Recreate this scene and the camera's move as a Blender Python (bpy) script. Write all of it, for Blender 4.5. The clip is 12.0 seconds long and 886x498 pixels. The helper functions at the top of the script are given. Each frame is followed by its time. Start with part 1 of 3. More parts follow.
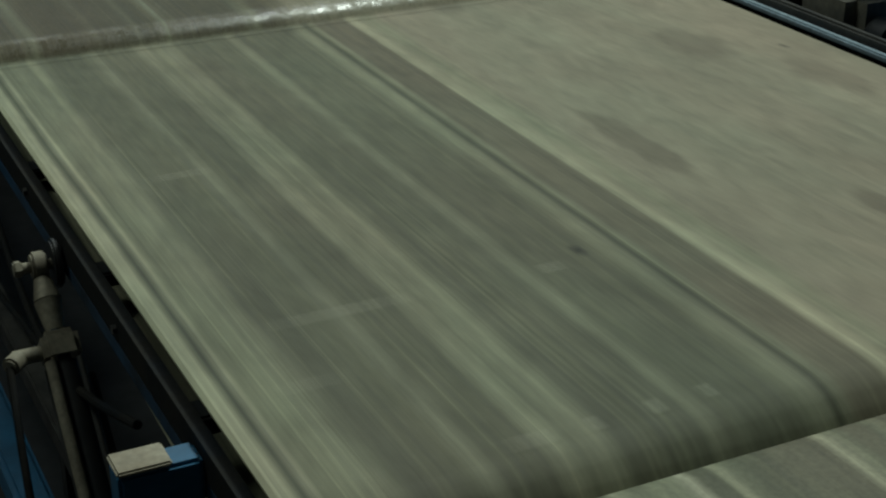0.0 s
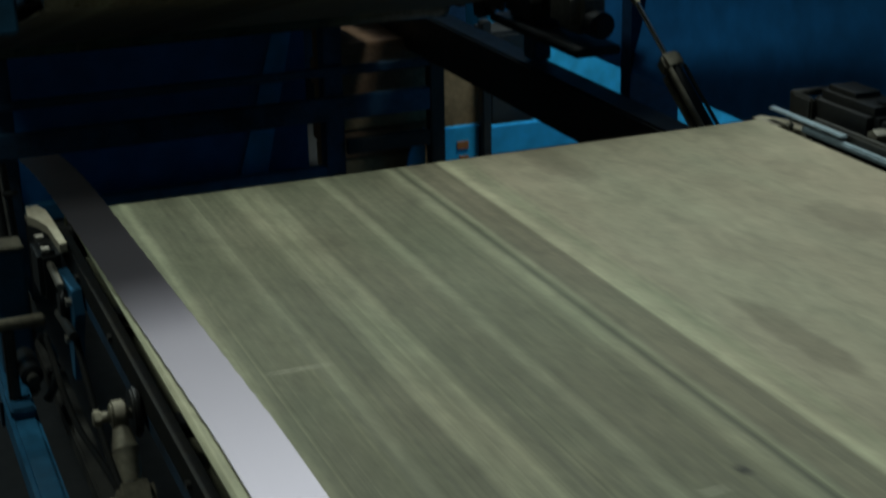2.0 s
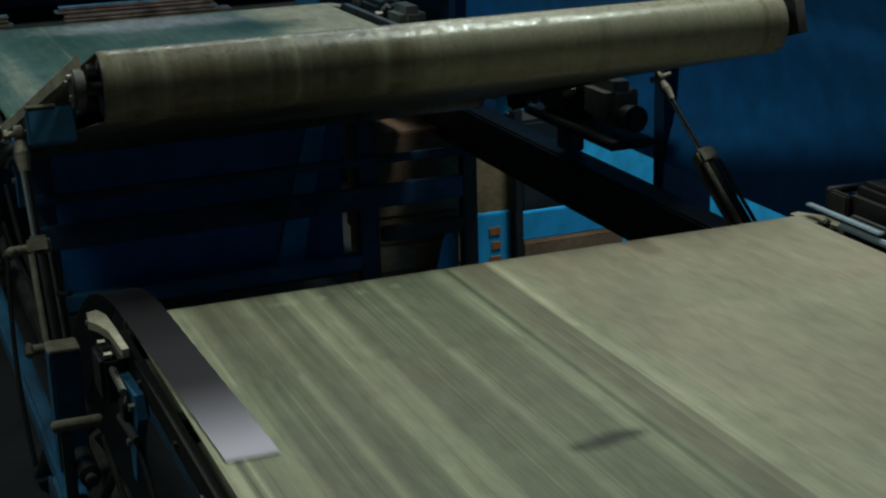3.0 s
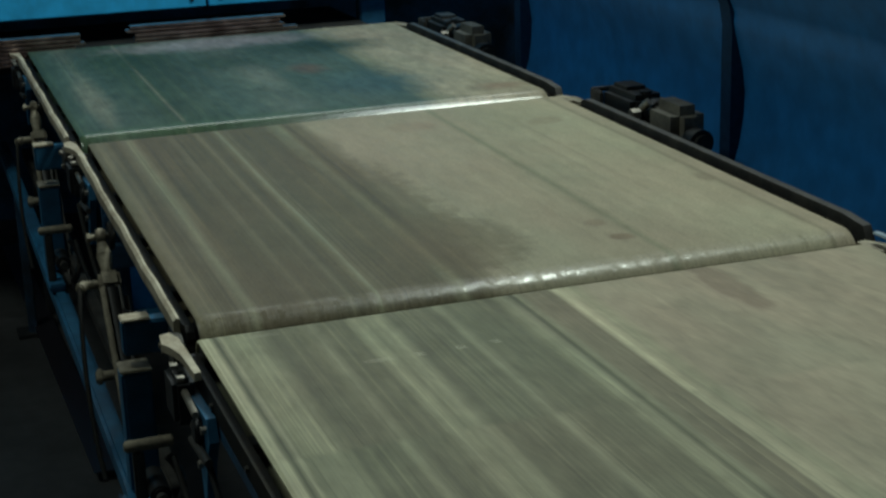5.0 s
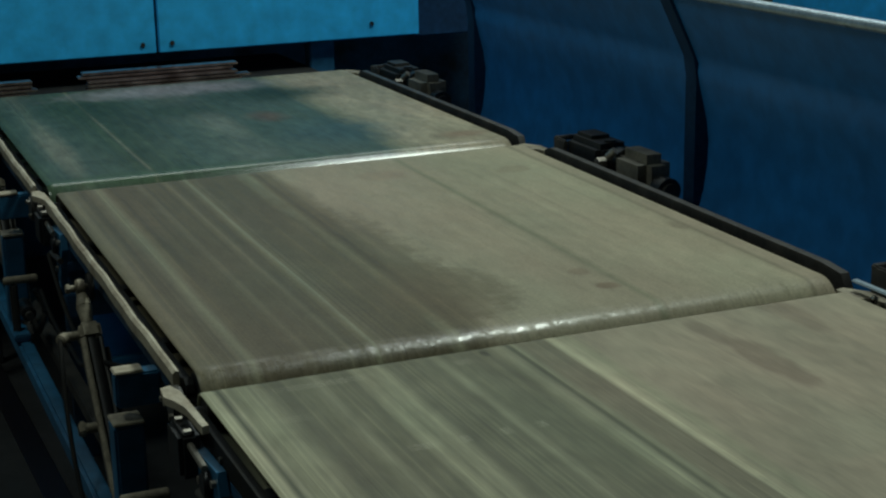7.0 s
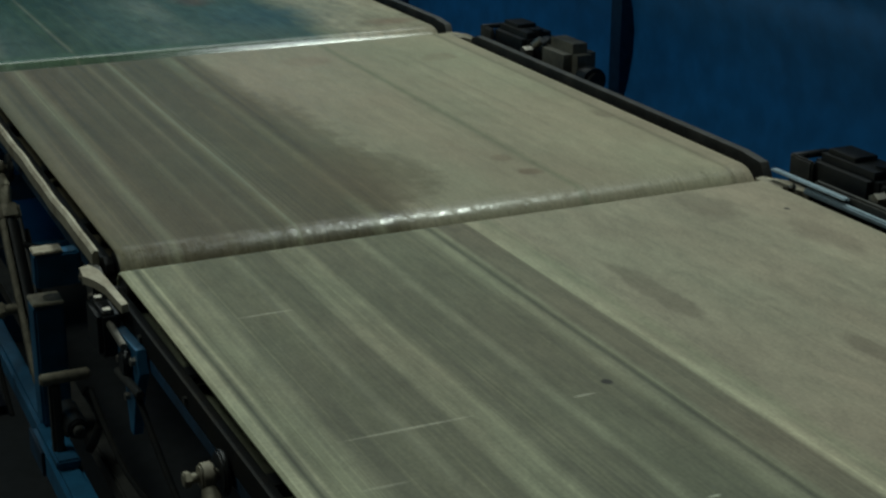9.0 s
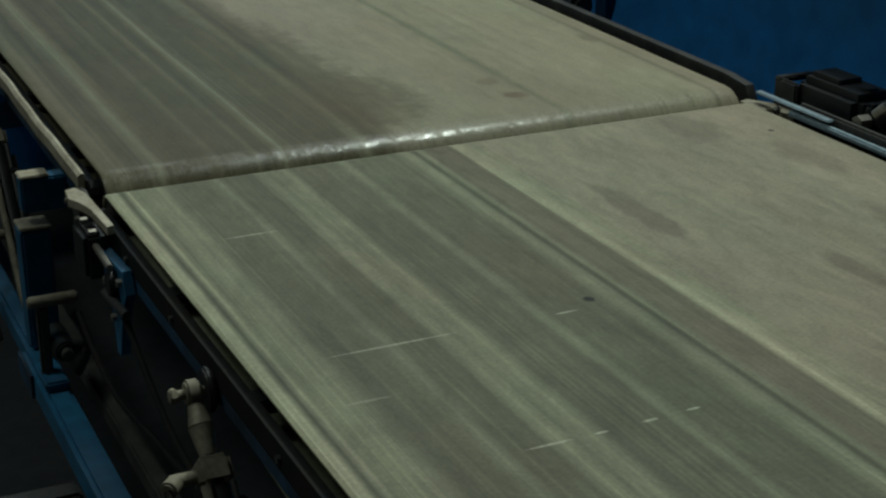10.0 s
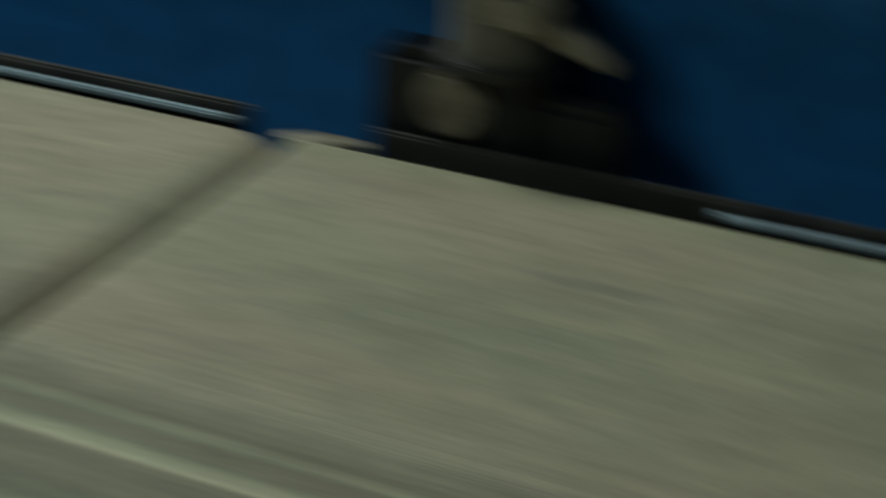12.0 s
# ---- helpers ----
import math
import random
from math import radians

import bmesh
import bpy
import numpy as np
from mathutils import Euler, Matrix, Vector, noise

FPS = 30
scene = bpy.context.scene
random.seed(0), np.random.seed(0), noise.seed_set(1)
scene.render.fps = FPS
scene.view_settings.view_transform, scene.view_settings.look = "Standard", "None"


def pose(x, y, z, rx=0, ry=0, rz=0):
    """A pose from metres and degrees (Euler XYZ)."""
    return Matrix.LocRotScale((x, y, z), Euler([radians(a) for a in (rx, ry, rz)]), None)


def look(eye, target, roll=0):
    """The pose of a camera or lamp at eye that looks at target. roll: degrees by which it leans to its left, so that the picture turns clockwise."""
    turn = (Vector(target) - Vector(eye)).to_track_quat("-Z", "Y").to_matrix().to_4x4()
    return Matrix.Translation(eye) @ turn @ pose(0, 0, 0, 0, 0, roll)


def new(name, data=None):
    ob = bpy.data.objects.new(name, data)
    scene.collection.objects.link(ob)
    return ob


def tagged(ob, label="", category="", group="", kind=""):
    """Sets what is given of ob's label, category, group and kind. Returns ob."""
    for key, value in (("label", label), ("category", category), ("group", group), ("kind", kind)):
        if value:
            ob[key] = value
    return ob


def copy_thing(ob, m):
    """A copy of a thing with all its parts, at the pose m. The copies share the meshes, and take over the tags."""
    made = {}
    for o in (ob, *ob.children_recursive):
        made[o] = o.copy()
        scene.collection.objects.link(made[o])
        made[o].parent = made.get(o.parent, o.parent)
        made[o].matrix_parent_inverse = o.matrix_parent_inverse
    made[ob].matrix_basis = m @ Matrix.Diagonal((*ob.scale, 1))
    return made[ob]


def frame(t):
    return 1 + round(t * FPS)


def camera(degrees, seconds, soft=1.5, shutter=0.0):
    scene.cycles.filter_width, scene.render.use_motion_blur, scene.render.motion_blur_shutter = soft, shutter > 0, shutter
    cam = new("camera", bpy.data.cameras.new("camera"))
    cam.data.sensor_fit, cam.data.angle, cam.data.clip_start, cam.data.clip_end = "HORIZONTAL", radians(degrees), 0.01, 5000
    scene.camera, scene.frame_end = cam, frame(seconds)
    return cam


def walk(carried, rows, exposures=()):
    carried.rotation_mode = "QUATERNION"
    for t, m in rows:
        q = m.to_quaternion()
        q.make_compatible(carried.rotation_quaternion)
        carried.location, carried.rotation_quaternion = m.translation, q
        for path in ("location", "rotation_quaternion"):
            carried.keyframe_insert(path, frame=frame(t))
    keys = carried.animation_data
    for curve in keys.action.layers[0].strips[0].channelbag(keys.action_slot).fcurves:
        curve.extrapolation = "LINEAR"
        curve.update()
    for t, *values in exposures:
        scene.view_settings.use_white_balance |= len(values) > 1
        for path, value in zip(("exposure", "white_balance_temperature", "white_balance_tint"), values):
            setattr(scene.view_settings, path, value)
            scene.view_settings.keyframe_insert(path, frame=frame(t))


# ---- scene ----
cam = camera(31.8, 12.0, soft=2.2, shutter=0.5)
PATH = [
    (0, (-0.37, -2.457, 1.715), (0.431, -0.825, 0.882), -0.1),
    (0.4, (-0.349, -2.469, 1.69), (0.44, -0.816, 0.887), -0.2),
    (0.5, (-0.346, -2.469, 1.699), (0.440, -0.822, 0.881), -0.5),
    (0.6, (-0.344, -2.469, 1.703), (0.442, -0.820, 0.887), -0.4),
    (0.8, (-0.337, -2.467, 1.726), (0.421, -0.788, 0.947), 0.6),
    (1, (-0.34, -2.435, 1.695), (0.419, -0.736, 0.963), 0.2),
    (1.5, (-0.355, -2.408, 1.718), (0.405, -0.721, 0.958), 0.2),
    (2, (-0.324, -2.418, 1.726), (0.38, -0.674, 1.046), -1.0),
    (2.5, (-0.378, -2.435, 1.774), (0.322, -0.664, 1.162), -1.7),
    (4.3, (-0.398, -2.445, 1.817), (0.281, -0.656, 1.235), -1.2),
    (4.5, (-0.401, -2.448, 1.822), (0.270, -0.669, 1.202), -1.2),
    (5, (-0.407, -2.453, 1.834), (0.219, -0.644, 1.254), -1.8),
    (5.5, (-0.431, -2.464, 1.85), (0.232, -0.653, 1.317), -1.9),
    (5.8, (-0.471, -2.453, 1.858), (0.237, -0.656, 1.338), -2.0),
    (6, (-0.497, -2.443, 1.860), (0.227, -0.651, 1.345), -1.6),
    (6.5, (-0.557, -2.417, 1.864), (0.179, -0.633, 1.342), -1.2),
    (8.5, (-0.541, -2.413, 1.834), (0.235, -0.67, 1.232), -0.1),
    (9, (-0.547, -2.43, 1.835), (0.258, -0.721, 1.178), 0.3),
    (9.5, (-0.54, -2.448, 1.824), (0.28, -0.759, 1.133), -0.1),
    (10, (-0.544, -2.453, 1.819), (0.258, -0.775, 1.083), 0.2),
    (10.5, (-0.548, -2.457, 1.814), (0.229, -0.772, 1.068), 0.2),
    (11, (-0.554, -2.455, 1.809), (0.228, -0.766, 1.078), 0.1),
    (11.4, (-0.553, -2.463, 1.821), (0.433, -0.885, 1.086), 0.2),
    (11.5, (-0.552, -2.462, 1.815), (0.547, -0.963, 1.078), -0.2),
    (11.6, (-0.556, -2.455, 1.813), (0.641, -1.032, 1.077), -0.6),
    (11.7, (-0.563, -2.480, 1.811), (0.741, -1.158, 1.069), 0.7),
    (11.8, (-0.563, -2.485, 1.797), (0.842, -1.317, 0.984), 1.3),
    (11.9, (-0.55, -2.488, 1.79), (1.003, -1.533, 0.966), 2.5),
    (12, (-0.56, -2.482, 1.79), (1.116, -1.80, 0.926), 3.0),
]
walk(cam, [(t, look(eye, target, roll)) for t, eye, target, roll in PATH],
     [(0, -0.1), (1.5, -0.03), (2.5, 0.16), (4.5, 0.12), (5.0, 0.0), (5.5, -0.06), (6.0, -0.2), (8.5, -0.22), (11.4, -0.24), (12, 0.08)])

# ---- light ----
world = bpy.data.worlds.new("hall_air")
scene.world = world
world.use_nodes = True
world.node_tree.nodes["Background"].inputs["Color"].default_value = (0.35, 0.45, 0.55, 1)
world.node_tree.nodes["Background"].inputs["Strength"].default_value = 0.02


def area(name, eye, target, sx, sy, power, colour):
    d = bpy.data.lights.new(name, "AREA")
    d.shape, d.size, d.size_y, d.energy, d.color = "RECTANGLE", sx, sy, power, colour
    ob = new(name, d)
    ob.matrix_world = look(eye, target)
    return ob


# high-bay lamp rows under the hall ceiling, ahead of and above the line
area("bay_light_front", (2.2, 6.0, 5.8), (1.0, 1.5, 0.9), 4.0, 1.6, 74, (0.87, 0.98, 0.94))
area("bay_light_over", (2.8, 0.7, 6.0), (1.4, 0.6, 0.0), 1.6, 0.8, 186, (0.87, 1.0, 0.90))
area("bay_light_far", (2.6, 2.6, 6.1), (2.0, 2.6, 0.0), 1.6, 0.8, 56, (0.87, 0.98, 0.96))
# added fill from the left to lift the dim side, no lamp known there
area("fill_light_left", (-2.6, 0.9, 6.0), (0.6, 0.8, 0.9), 2.0, 1.0, 68, (0.87, 1.0, 0.90))

# ---- materials ----
def nodes_of(name):
    m = bpy.data.materials.new(name)
    m.use_nodes = True
    nt = m.node_tree
    return m, nt, nt.nodes["Principled BSDF"]


def add(nt, kind, **kw):
    n = nt.nodes.new(kind)
    for k, v in kw.items():
        if k in n.inputs:
            n.inputs[k].default_value = v
    return n


def ramp(nt, fac, stops, mode="LINEAR"):
    r = nt.nodes.new("ShaderNodeValToRGB")
    r.color_ramp.interpolation = mode
    e = r.color_ramp.elements
    while len(e) < len(stops):
        e.new(0.5)
    for el, (p, c) in zip(e, stops):
        el.position, el.color = p, (*c, 1)
    nt.links.new(fac, r.inputs[0])
    return r.outputs[0]


def mix(nt, a, b, fac, blend="MIX"):
    n = nt.nodes.new("ShaderNodeMix")
    n.data_type, n.blend_type = "RGBA", blend
    for sock, v in ((n.inputs[0], fac), (n.inputs[6], a), (n.inputs[7], b)):
        if isinstance(v, (int, float)):
            sock.default_value = v
        elif isinstance(v, tuple):
            sock.default_value = (*v, 1)
        else:
            nt.links.new(v, sock)
    return n.outputs[2]


def noise_tex(nt, vec, scale, detail=4.0, rough=0.55, distort=0.0):
    n = nt.nodes.new("ShaderNodeTexNoise")
    n.inputs["Scale"].default_value, n.inputs["Detail"].default_value = scale, detail
    n.inputs["Roughness"].default_value, n.inputs["Distortion"].default_value = rough, distort
    if vec is not None:
        nt.links.new(vec, n.inputs["Vector"])
    return n.outputs[0]


def mapped(nt, vec, scale, loc=(0, 0, 0)):
    n = nt.nodes.new("ShaderNodeMapping")
    n.inputs["Scale"].default_value, n.inputs["Location"].default_value = scale, loc
    nt.links.new(vec, n.inputs["Vector"])
    return n.outputs[0]


def bump(nt, bsdf, height, strength, dist=0.002):
    b = nt.nodes.new("ShaderNodeBump")
    b.inputs["Strength"].default_value, b.inputs["Distance"].default_value = strength, dist
    nt.links.new(height, b.inputs["Height"])
    nt.links.new(b.outputs[0], bsdf.inputs["Normal"])


def worn(name, base, dark, rough=0.5, metal=0.0, scale=6.0, lo=0.35, hi=0.7, bump_s=0.15, spec=0.4):
    """Painted or bare metal with stains at two scales."""
    m, nt, p = nodes_of(name)
    co = nt.nodes.new("ShaderNodeTexCoord").outputs["Object"]
    a = noise_tex(nt, co, scale, 5)
    b = noise_tex(nt, co, scale * 9, 3)
    f = ramp(nt, a, [(lo, (0, 0, 0)), (hi, (1, 1, 1))])
    c = mix(nt, base, dark, f)
    g = ramp(nt, b, [(0.35, (0.8, 0.8, 0.8)), (0.7, (1.1, 1.1, 1.1))])
    nt.links.new(mix(nt, c, g, 1.0, "MULTIPLY"), p.inputs["Base Color"])
    r = ramp(nt, a, [(0.2, (rough * 0.8,) * 3), (0.8, (min(1, rough * 1.25),) * 3)])
    nt.links.new(r, p.inputs["Roughness"])
    p.inputs["Metallic"].default_value = metal
    p.inputs["Specular IOR Level"].default_value = spec
    bump(nt, p, b, bump_s)
    return m


def belt_material(name, stripes, mottle, stains, rough, seed, spec=0.35, lined=0.50, streak=1.0, lip=0.0, rim_in=1.05, rim_out=1.36):
    """Woven belt: stripes worn along the run, mottling, and soft spots: stains and a painted reflection.
    stripes: (place across / 1.3 m, colour); stains: (across, along, half width, half length, colour, strength)."""
    m, nt, p = nodes_of(name)
    uv = nt.nodes.new("ShaderNodeUVMap")
    uv.uv_map = "belt"
    sep = nt.nodes.new("ShaderNodeSeparateXYZ")
    nt.links.new(uv.outputs[0], sep.inputs[0])
    wob = noise_tex(nt, mapped(nt, uv.outputs[0], (3.0, 1.1, 1), (seed, 0, 0)), 1.0, 3)
    sh = nt.nodes.new("ShaderNodeMath")
    sh.operation = "MULTIPLY_ADD"
    nt.links.new(wob, sh.inputs[0])
    sh.inputs[1].default_value = 0.012
    nt.links.new(sep.outputs[0], sh.inputs[2])
    sc = nt.nodes.new("ShaderNodeMath")
    sc.operation = "MULTIPLY_ADD"
    sc.inputs[1].default_value, sc.inputs[2].default_value = 1 / 1.3, -0.006
    nt.links.new(sh.outputs[0], sc.inputs[0])
    col = ramp(nt, sc.outputs[0], stripes)
    # the worn lines are strong up to lined * width and faint beyond
    lines = ramp(nt, sc.outputs[0], [(lined - 0.02, (streak,) * 3), (lined + 0.05, (0.34 * streak,) * 3)])
    edge = noise_tex(nt, mapped(nt, uv.outputs[0], (1, 1, 1), (seed, seed, 0)), 14, 4, 0.6)
    for x, y, w, l, c, k in stains:
        d = mapped(nt, uv.outputs[0], (1 / w, 1 / l, 1), (-x / w, -y / l, 0))
        ln = nt.nodes.new("ShaderNodeVectorMath")
        ln.operation = "LENGTH"
        nt.links.new(d, ln.inputs[0])
        ad = nt.nodes.new("ShaderNodeMath")
        ad.operation = "MULTIPLY_ADD"
        ad.inputs[1].default_value = 0.9
        nt.links.new(edge, ad.inputs[0])
        nt.links.new(ln.outputs["Value"], ad.inputs[2])
        # falls off between the spot's core and its rim
        hf = nt.nodes.new("ShaderNodeMapRange")
        hf.inputs[1].default_value, hf.inputs[2].default_value = rim_in, rim_out
        hf.inputs[3].default_value, hf.inputs[4].default_value = k, 0.0
        nt.links.new(ad.outputs[0], hf.inputs[0])
        col = mix(nt, col, c, hf.outputs[0])
    fine = noise_tex(nt, mapped(nt, uv.outputs[0], (75, 0.6, 1), (seed, 3, 0)), 1.0, 4, 0.65)
    col = mix(nt, col, ramp(nt, fine, [(0.30, (0.78, 0.78, 0.78)), (0.70, (1.22, 1.22, 1.21))]), lines, "MULTIPLY")
    big = noise_tex(nt, mapped(nt, uv.outputs[0], (4.5, 2.2, 1), (0, seed, 0)), 1.0, 6, 0.62)
    col = mix(nt, col, ramp(nt, big, [(0.3, (1 - mottle,) * 3), (0.7, (1 + mottle,) * 3)]), 1.0, "MULTIPLY")
    blot = noise_tex(nt, mapped(nt, uv.outputs[0], (30, 11, 1), (seed, 1, 0)), 1.0, 6, 0.75, 0.4)
    col = mix(nt, col, ramp(nt, blot, [(0.32, (1 - 1.2 * mottle,) * 3), (0.70, (1 + 1.2 * mottle,) * 3)]), 1.0, "MULTIPLY")
    hair = noise_tex(nt, mapped(nt, uv.outputs[0], (210, 0.45, 1), (seed, 5, 0)), 1.0, 3, 0.6)
    col = mix(nt, col, ramp(nt, hair, [(0.30, (0.76, 0.76, 0.76)), (0.41, (1, 1, 1)), (0.59, (1, 1, 1)), (0.70, (1.42, 1.42, 1.38))]), lines, "MULTIPLY")
    warm = noise_tex(nt, mapped(nt, uv.outputs[0], (3.2, 1.4, 1), (seed, 7, 0)), 1.0, 4, 0.6)
    col = mix(nt, col, ramp(nt, warm, [(0.35, (0.965, 1.012, 0.985)), (0.66, (1.05, 0.985, 0.975))]), 1.0, "MULTIPLY")
    grain = noise_tex(nt, uv.outputs[0], 160, 2)
    col = mix(nt, col, ramp(nt, grain, [(0.3, (0.88, 0.88, 0.88)), (0.7, (1.1, 1.1, 1.1))]), 1.0, "MULTIPLY")
    col = mix(nt, col, (1.0, 0.99, 0.945), 1.0, "MULTIPLY")   # yellowed canvas
    nt.links.new(col, p.inputs["Base Color"])
    rr = ramp(nt, fine, [(0.2, (rough - 0.08,) * 3), (0.8, (rough + 0.12,) * 3)])
    sp = (spec,) * 3
    if lip:
        # the nose round the near drum is rubbed to a shine, in flecks
        rim = nt.nodes.new("ShaderNodeMapRange")
        nt.links.new(sep.outputs[1], rim.inputs[0])
        for k, v in enumerate((-1.41, -1.44, 0.0, 1.0)):
            rim.inputs[k + 1].default_value = v
        rub = mix(nt, ramp(nt, noise_tex(nt, mapped(nt, uv.outputs[0], (38, 30, 1), (seed, 2, 0)), 1.0, 5, 0.7), [(lip, (0, 0, 0)), (lip + 0.25, (1, 1, 1))]), rim.outputs[0], 1.0, "MULTIPLY")
        rr = mix(nt, rr, (0.17, 0.17, 0.17), rub)
        sp = mix(nt, sp, (0.4, 0.4, 0.4), rub)
        nt.links.new(sp, p.inputs["Specular IOR Level"])
    else:
        p.inputs["Specular IOR Level"].default_value = spec
    nt.links.new(rr, p.inputs["Roughness"])
    bump(nt, p, mix(nt, fine, grain, 0.5), 0.25, 0.0015)
    return m


DK, MD, LT = (0.124, 0.127, 0.091), (0.17, 0.175, 0.125), (0.218, 0.223, 0.161)
BR, PALE, CREAM = (0.160, 0.151, 0.113), (0.240, 0.222, 0.170), (0.32, 0.317, 0.234)
DKB, MDB = (0.097, 0.088, 0.062), (0.130, 0.120, 0.086)
SOFT = (0.197, 0.203, 0.147)
NEAR_STRIPES = [(x / 1.3, c) for x, c in [
    (0.0, CREAM), (0.018, CREAM), (0.0215, (0.085, 0.09, 0.065)), (0.028, (0.085, 0.09, 0.065)), (0.034, CREAM), (0.041, MD), (0.07, SOFT), (0.087, LT), (0.112, DK), (0.17, DK),
    (0.187, SOFT), (0.202, DK), (0.248, DK), (0.264, LT), (0.283, MD), (0.306, LT), (0.326, DK), (0.403, DK), (0.418, SOFT), (0.434, DK), (0.52, DK),
    (0.536, SOFT), (0.55, SOFT), (0.557, (0.08, 0.085, 0.06)), (0.570, SOFT), (0.580, (0.143, 0.135, 0.100)), (0.63, (0.143, 0.135, 0.100)), (0.639, CREAM), (0.652, (0.27, 0.262, 0.195)), (0.672, LT), (0.70, PALE)]]
MID_STRIPES = [(x / 1.3, c) for x, c in [
    (0.0, MDB), (0.03, MDB), (0.05, DKB), (0.066, DKB), (0.080, MDB), (0.10, MD), (0.112, MDB), (0.122, DKB), (0.19, DKB), (0.205, MDB), (0.216, DKB), (0.262, DKB), (0.274, MDB), (0.284, DKB),
    (0.305, DKB), (0.318, MDB), (0.324, LT), (0.330, MDB), (0.338, DKB), (0.346, MDB), (0.352, DKB), (0.45, DKB), (0.485, MD), (0.50, DKB), (0.53, MDB), (0.56, PALE),
    (0.89, PALE), (0.905, MD), (0.92, PALE), (1.238, (0.265, 0.255, 0.19)), (1.25, BR), (1.262, PALE)]]
GREEN, TEAL = (0.044, 0.072, 0.047), (0.052, 0.082, 0.070)
FAR_STRIPES = [(x / 1.3, c) for x, c in [
    (0.0, GREEN), (0.06, TEAL), (0.09, (0.085, 0.11, 0.088)), (0.13, TEAL), (0.272, GREEN), (0.279, (0.13, 0.14, 0.105)), (0.286, GREEN), (0.45, TEAL), (0.60, (0.075, 0.10, 0.086)),
    (0.70, TEAL), (0.93, TEAL), (0.985, MD), (1.04, PALE), (1.3, PALE)]]
CHALK = (0.5, 0.5, 0.42)
SCRATCHES = [(0.183, -0.753, 0.125, 0.45), (0.158, -0.292, 0.065, 0.4), (0.455, -0.757, 0.022, 0.5), (0.453, -1.072, 0.014, 0.65), (0.321, -1.077, 0.013, 0.65),
             (0.248, -1.077, 0.036, 0.5), (0.388, -1.075, 0.013, 0.5), (0.108, -0.887, 0.04, 0.25)]
mat_belt_near = belt_material("worn_canvas_belt", NEAR_STRIPES, 0.16, [
    (0.762, -0.46, 0.034, 0.19, (0.125, 0.110, 0.084), 0.6), (0.935, -0.98, 0.045, 0.17, (0.135, 0.110, 0.084), 0.65), (0.922, -0.80, 0.028, 0.09, (0.14, 0.118, 0.09), 0.55),
    (1.12, -0.73, 0.045, 0.20, (0.14, 0.118, 0.09), 0.5), (1.19, -0.34, 0.05, 0.12, (0.15, 0.13, 0.10), 0.5),
    (1.1, -0.1, 0.06, 0.12, (0.15, 0.13, 0.1), 0.5), (0.82, 0.35, 0.05, 0.15, (0.15, 0.13, 0.1), 0.6),
    (0.464, 1.299, 0.048, 0.020, (0.02, 0.02, 0.016), 0.8), (0.503, 1.310, 0.052, 0.020, (0.02, 0.02, 0.016), 0.85),
    (0.618, 0.75, 0.010, 0.26, (0.46, 0.47, 0.39), 0.75), (1.02, 0.90, 0.50, 0.80, (0.178, 0.17, 0.128), 0.5),
    (0.507, -0.731, 0.010, 0.012, (0.02, 0.02, 0.02), 0.9), (1.225, -0.184, 0.008, 0.01, (0.02, 0.02, 0.02), 0.8)]
    + [(x, y, w, 0.0033, CHALK, k) for x, y, w, k in SCRATCHES],
    0.66, 1.7, 0.25)
NEXT_STRIPES = [(x / 1.3, c) for x, c in [
    (0.0, CREAM), (0.02, DK), (0.04, LT), (0.12, MD), (0.2, DK), (0.25, DK), (0.258, CREAM), (0.266, LT), (0.285, MD), (0.318, LT), (0.329, (0.38, 0.37, 0.29)), (0.340, DK), (0.356, DK),
    (0.363, CREAM), (0.372, MD), (0.39, DK), (0.43, BR), (0.472, BR), (0.482, (0.38, 0.37, 0.28)), (0.500, LT), (0.512, BR), (0.53, BR), (0.537, LT), (0.56, BR), (0.62, PALE), (0.95, (0.235, 0.22, 0.165)), (1.22, PALE), (1.28, LT)]]
mat_belt_next = belt_material("pale_worn_belt", NEXT_STRIPES, 0.13, [
    (0.85, -0.5, 0.12, 0.3, (0.2, 0.205, 0.15), 0.6), (1.05, -0.55, 0.02, 0.12, (0.17, 0.17, 0.14), 0.6)], 0.62, 3.3, 0.25)
STAIN = (0.112, 0.099, 0.068)
mat_belt_mid = belt_material("stained_canvas_belt", MID_STRIPES, 0.10, [
    (0.52, -0.35, 0.07, 0.35, STAIN, 0.5), (0.50, -0.90, 0.165, 0.62, STAIN, 0.68), (0.55, -1.20, 0.175, 0.26, STAIN, 0.7),
    (0.872, -1.30, 0.035, 0.03, (0.15, 0.115, 0.085), 0.7), (0.864, -1.19, 0.03, 0.03, (0.17, 0.14, 0.105), 0.6),
    (1.143, -0.28, 0.06, 0.05, (0.19, 0.16, 0.12), 0.5), (1.239, -0.96, 0.03, 0.05, (0.15, 0.13, 0.10), 0.5),
    (0.80, -0.20, 0.09, 0.07, (0.21, 0.17, 0.13), 0.5), (0.90, -1.0, 0.03, 0.45, (0.17, 0.165, 0.125), 0.35)],
    0.46, 5.2, 0.09, 0.44, 0.9, 0.38)
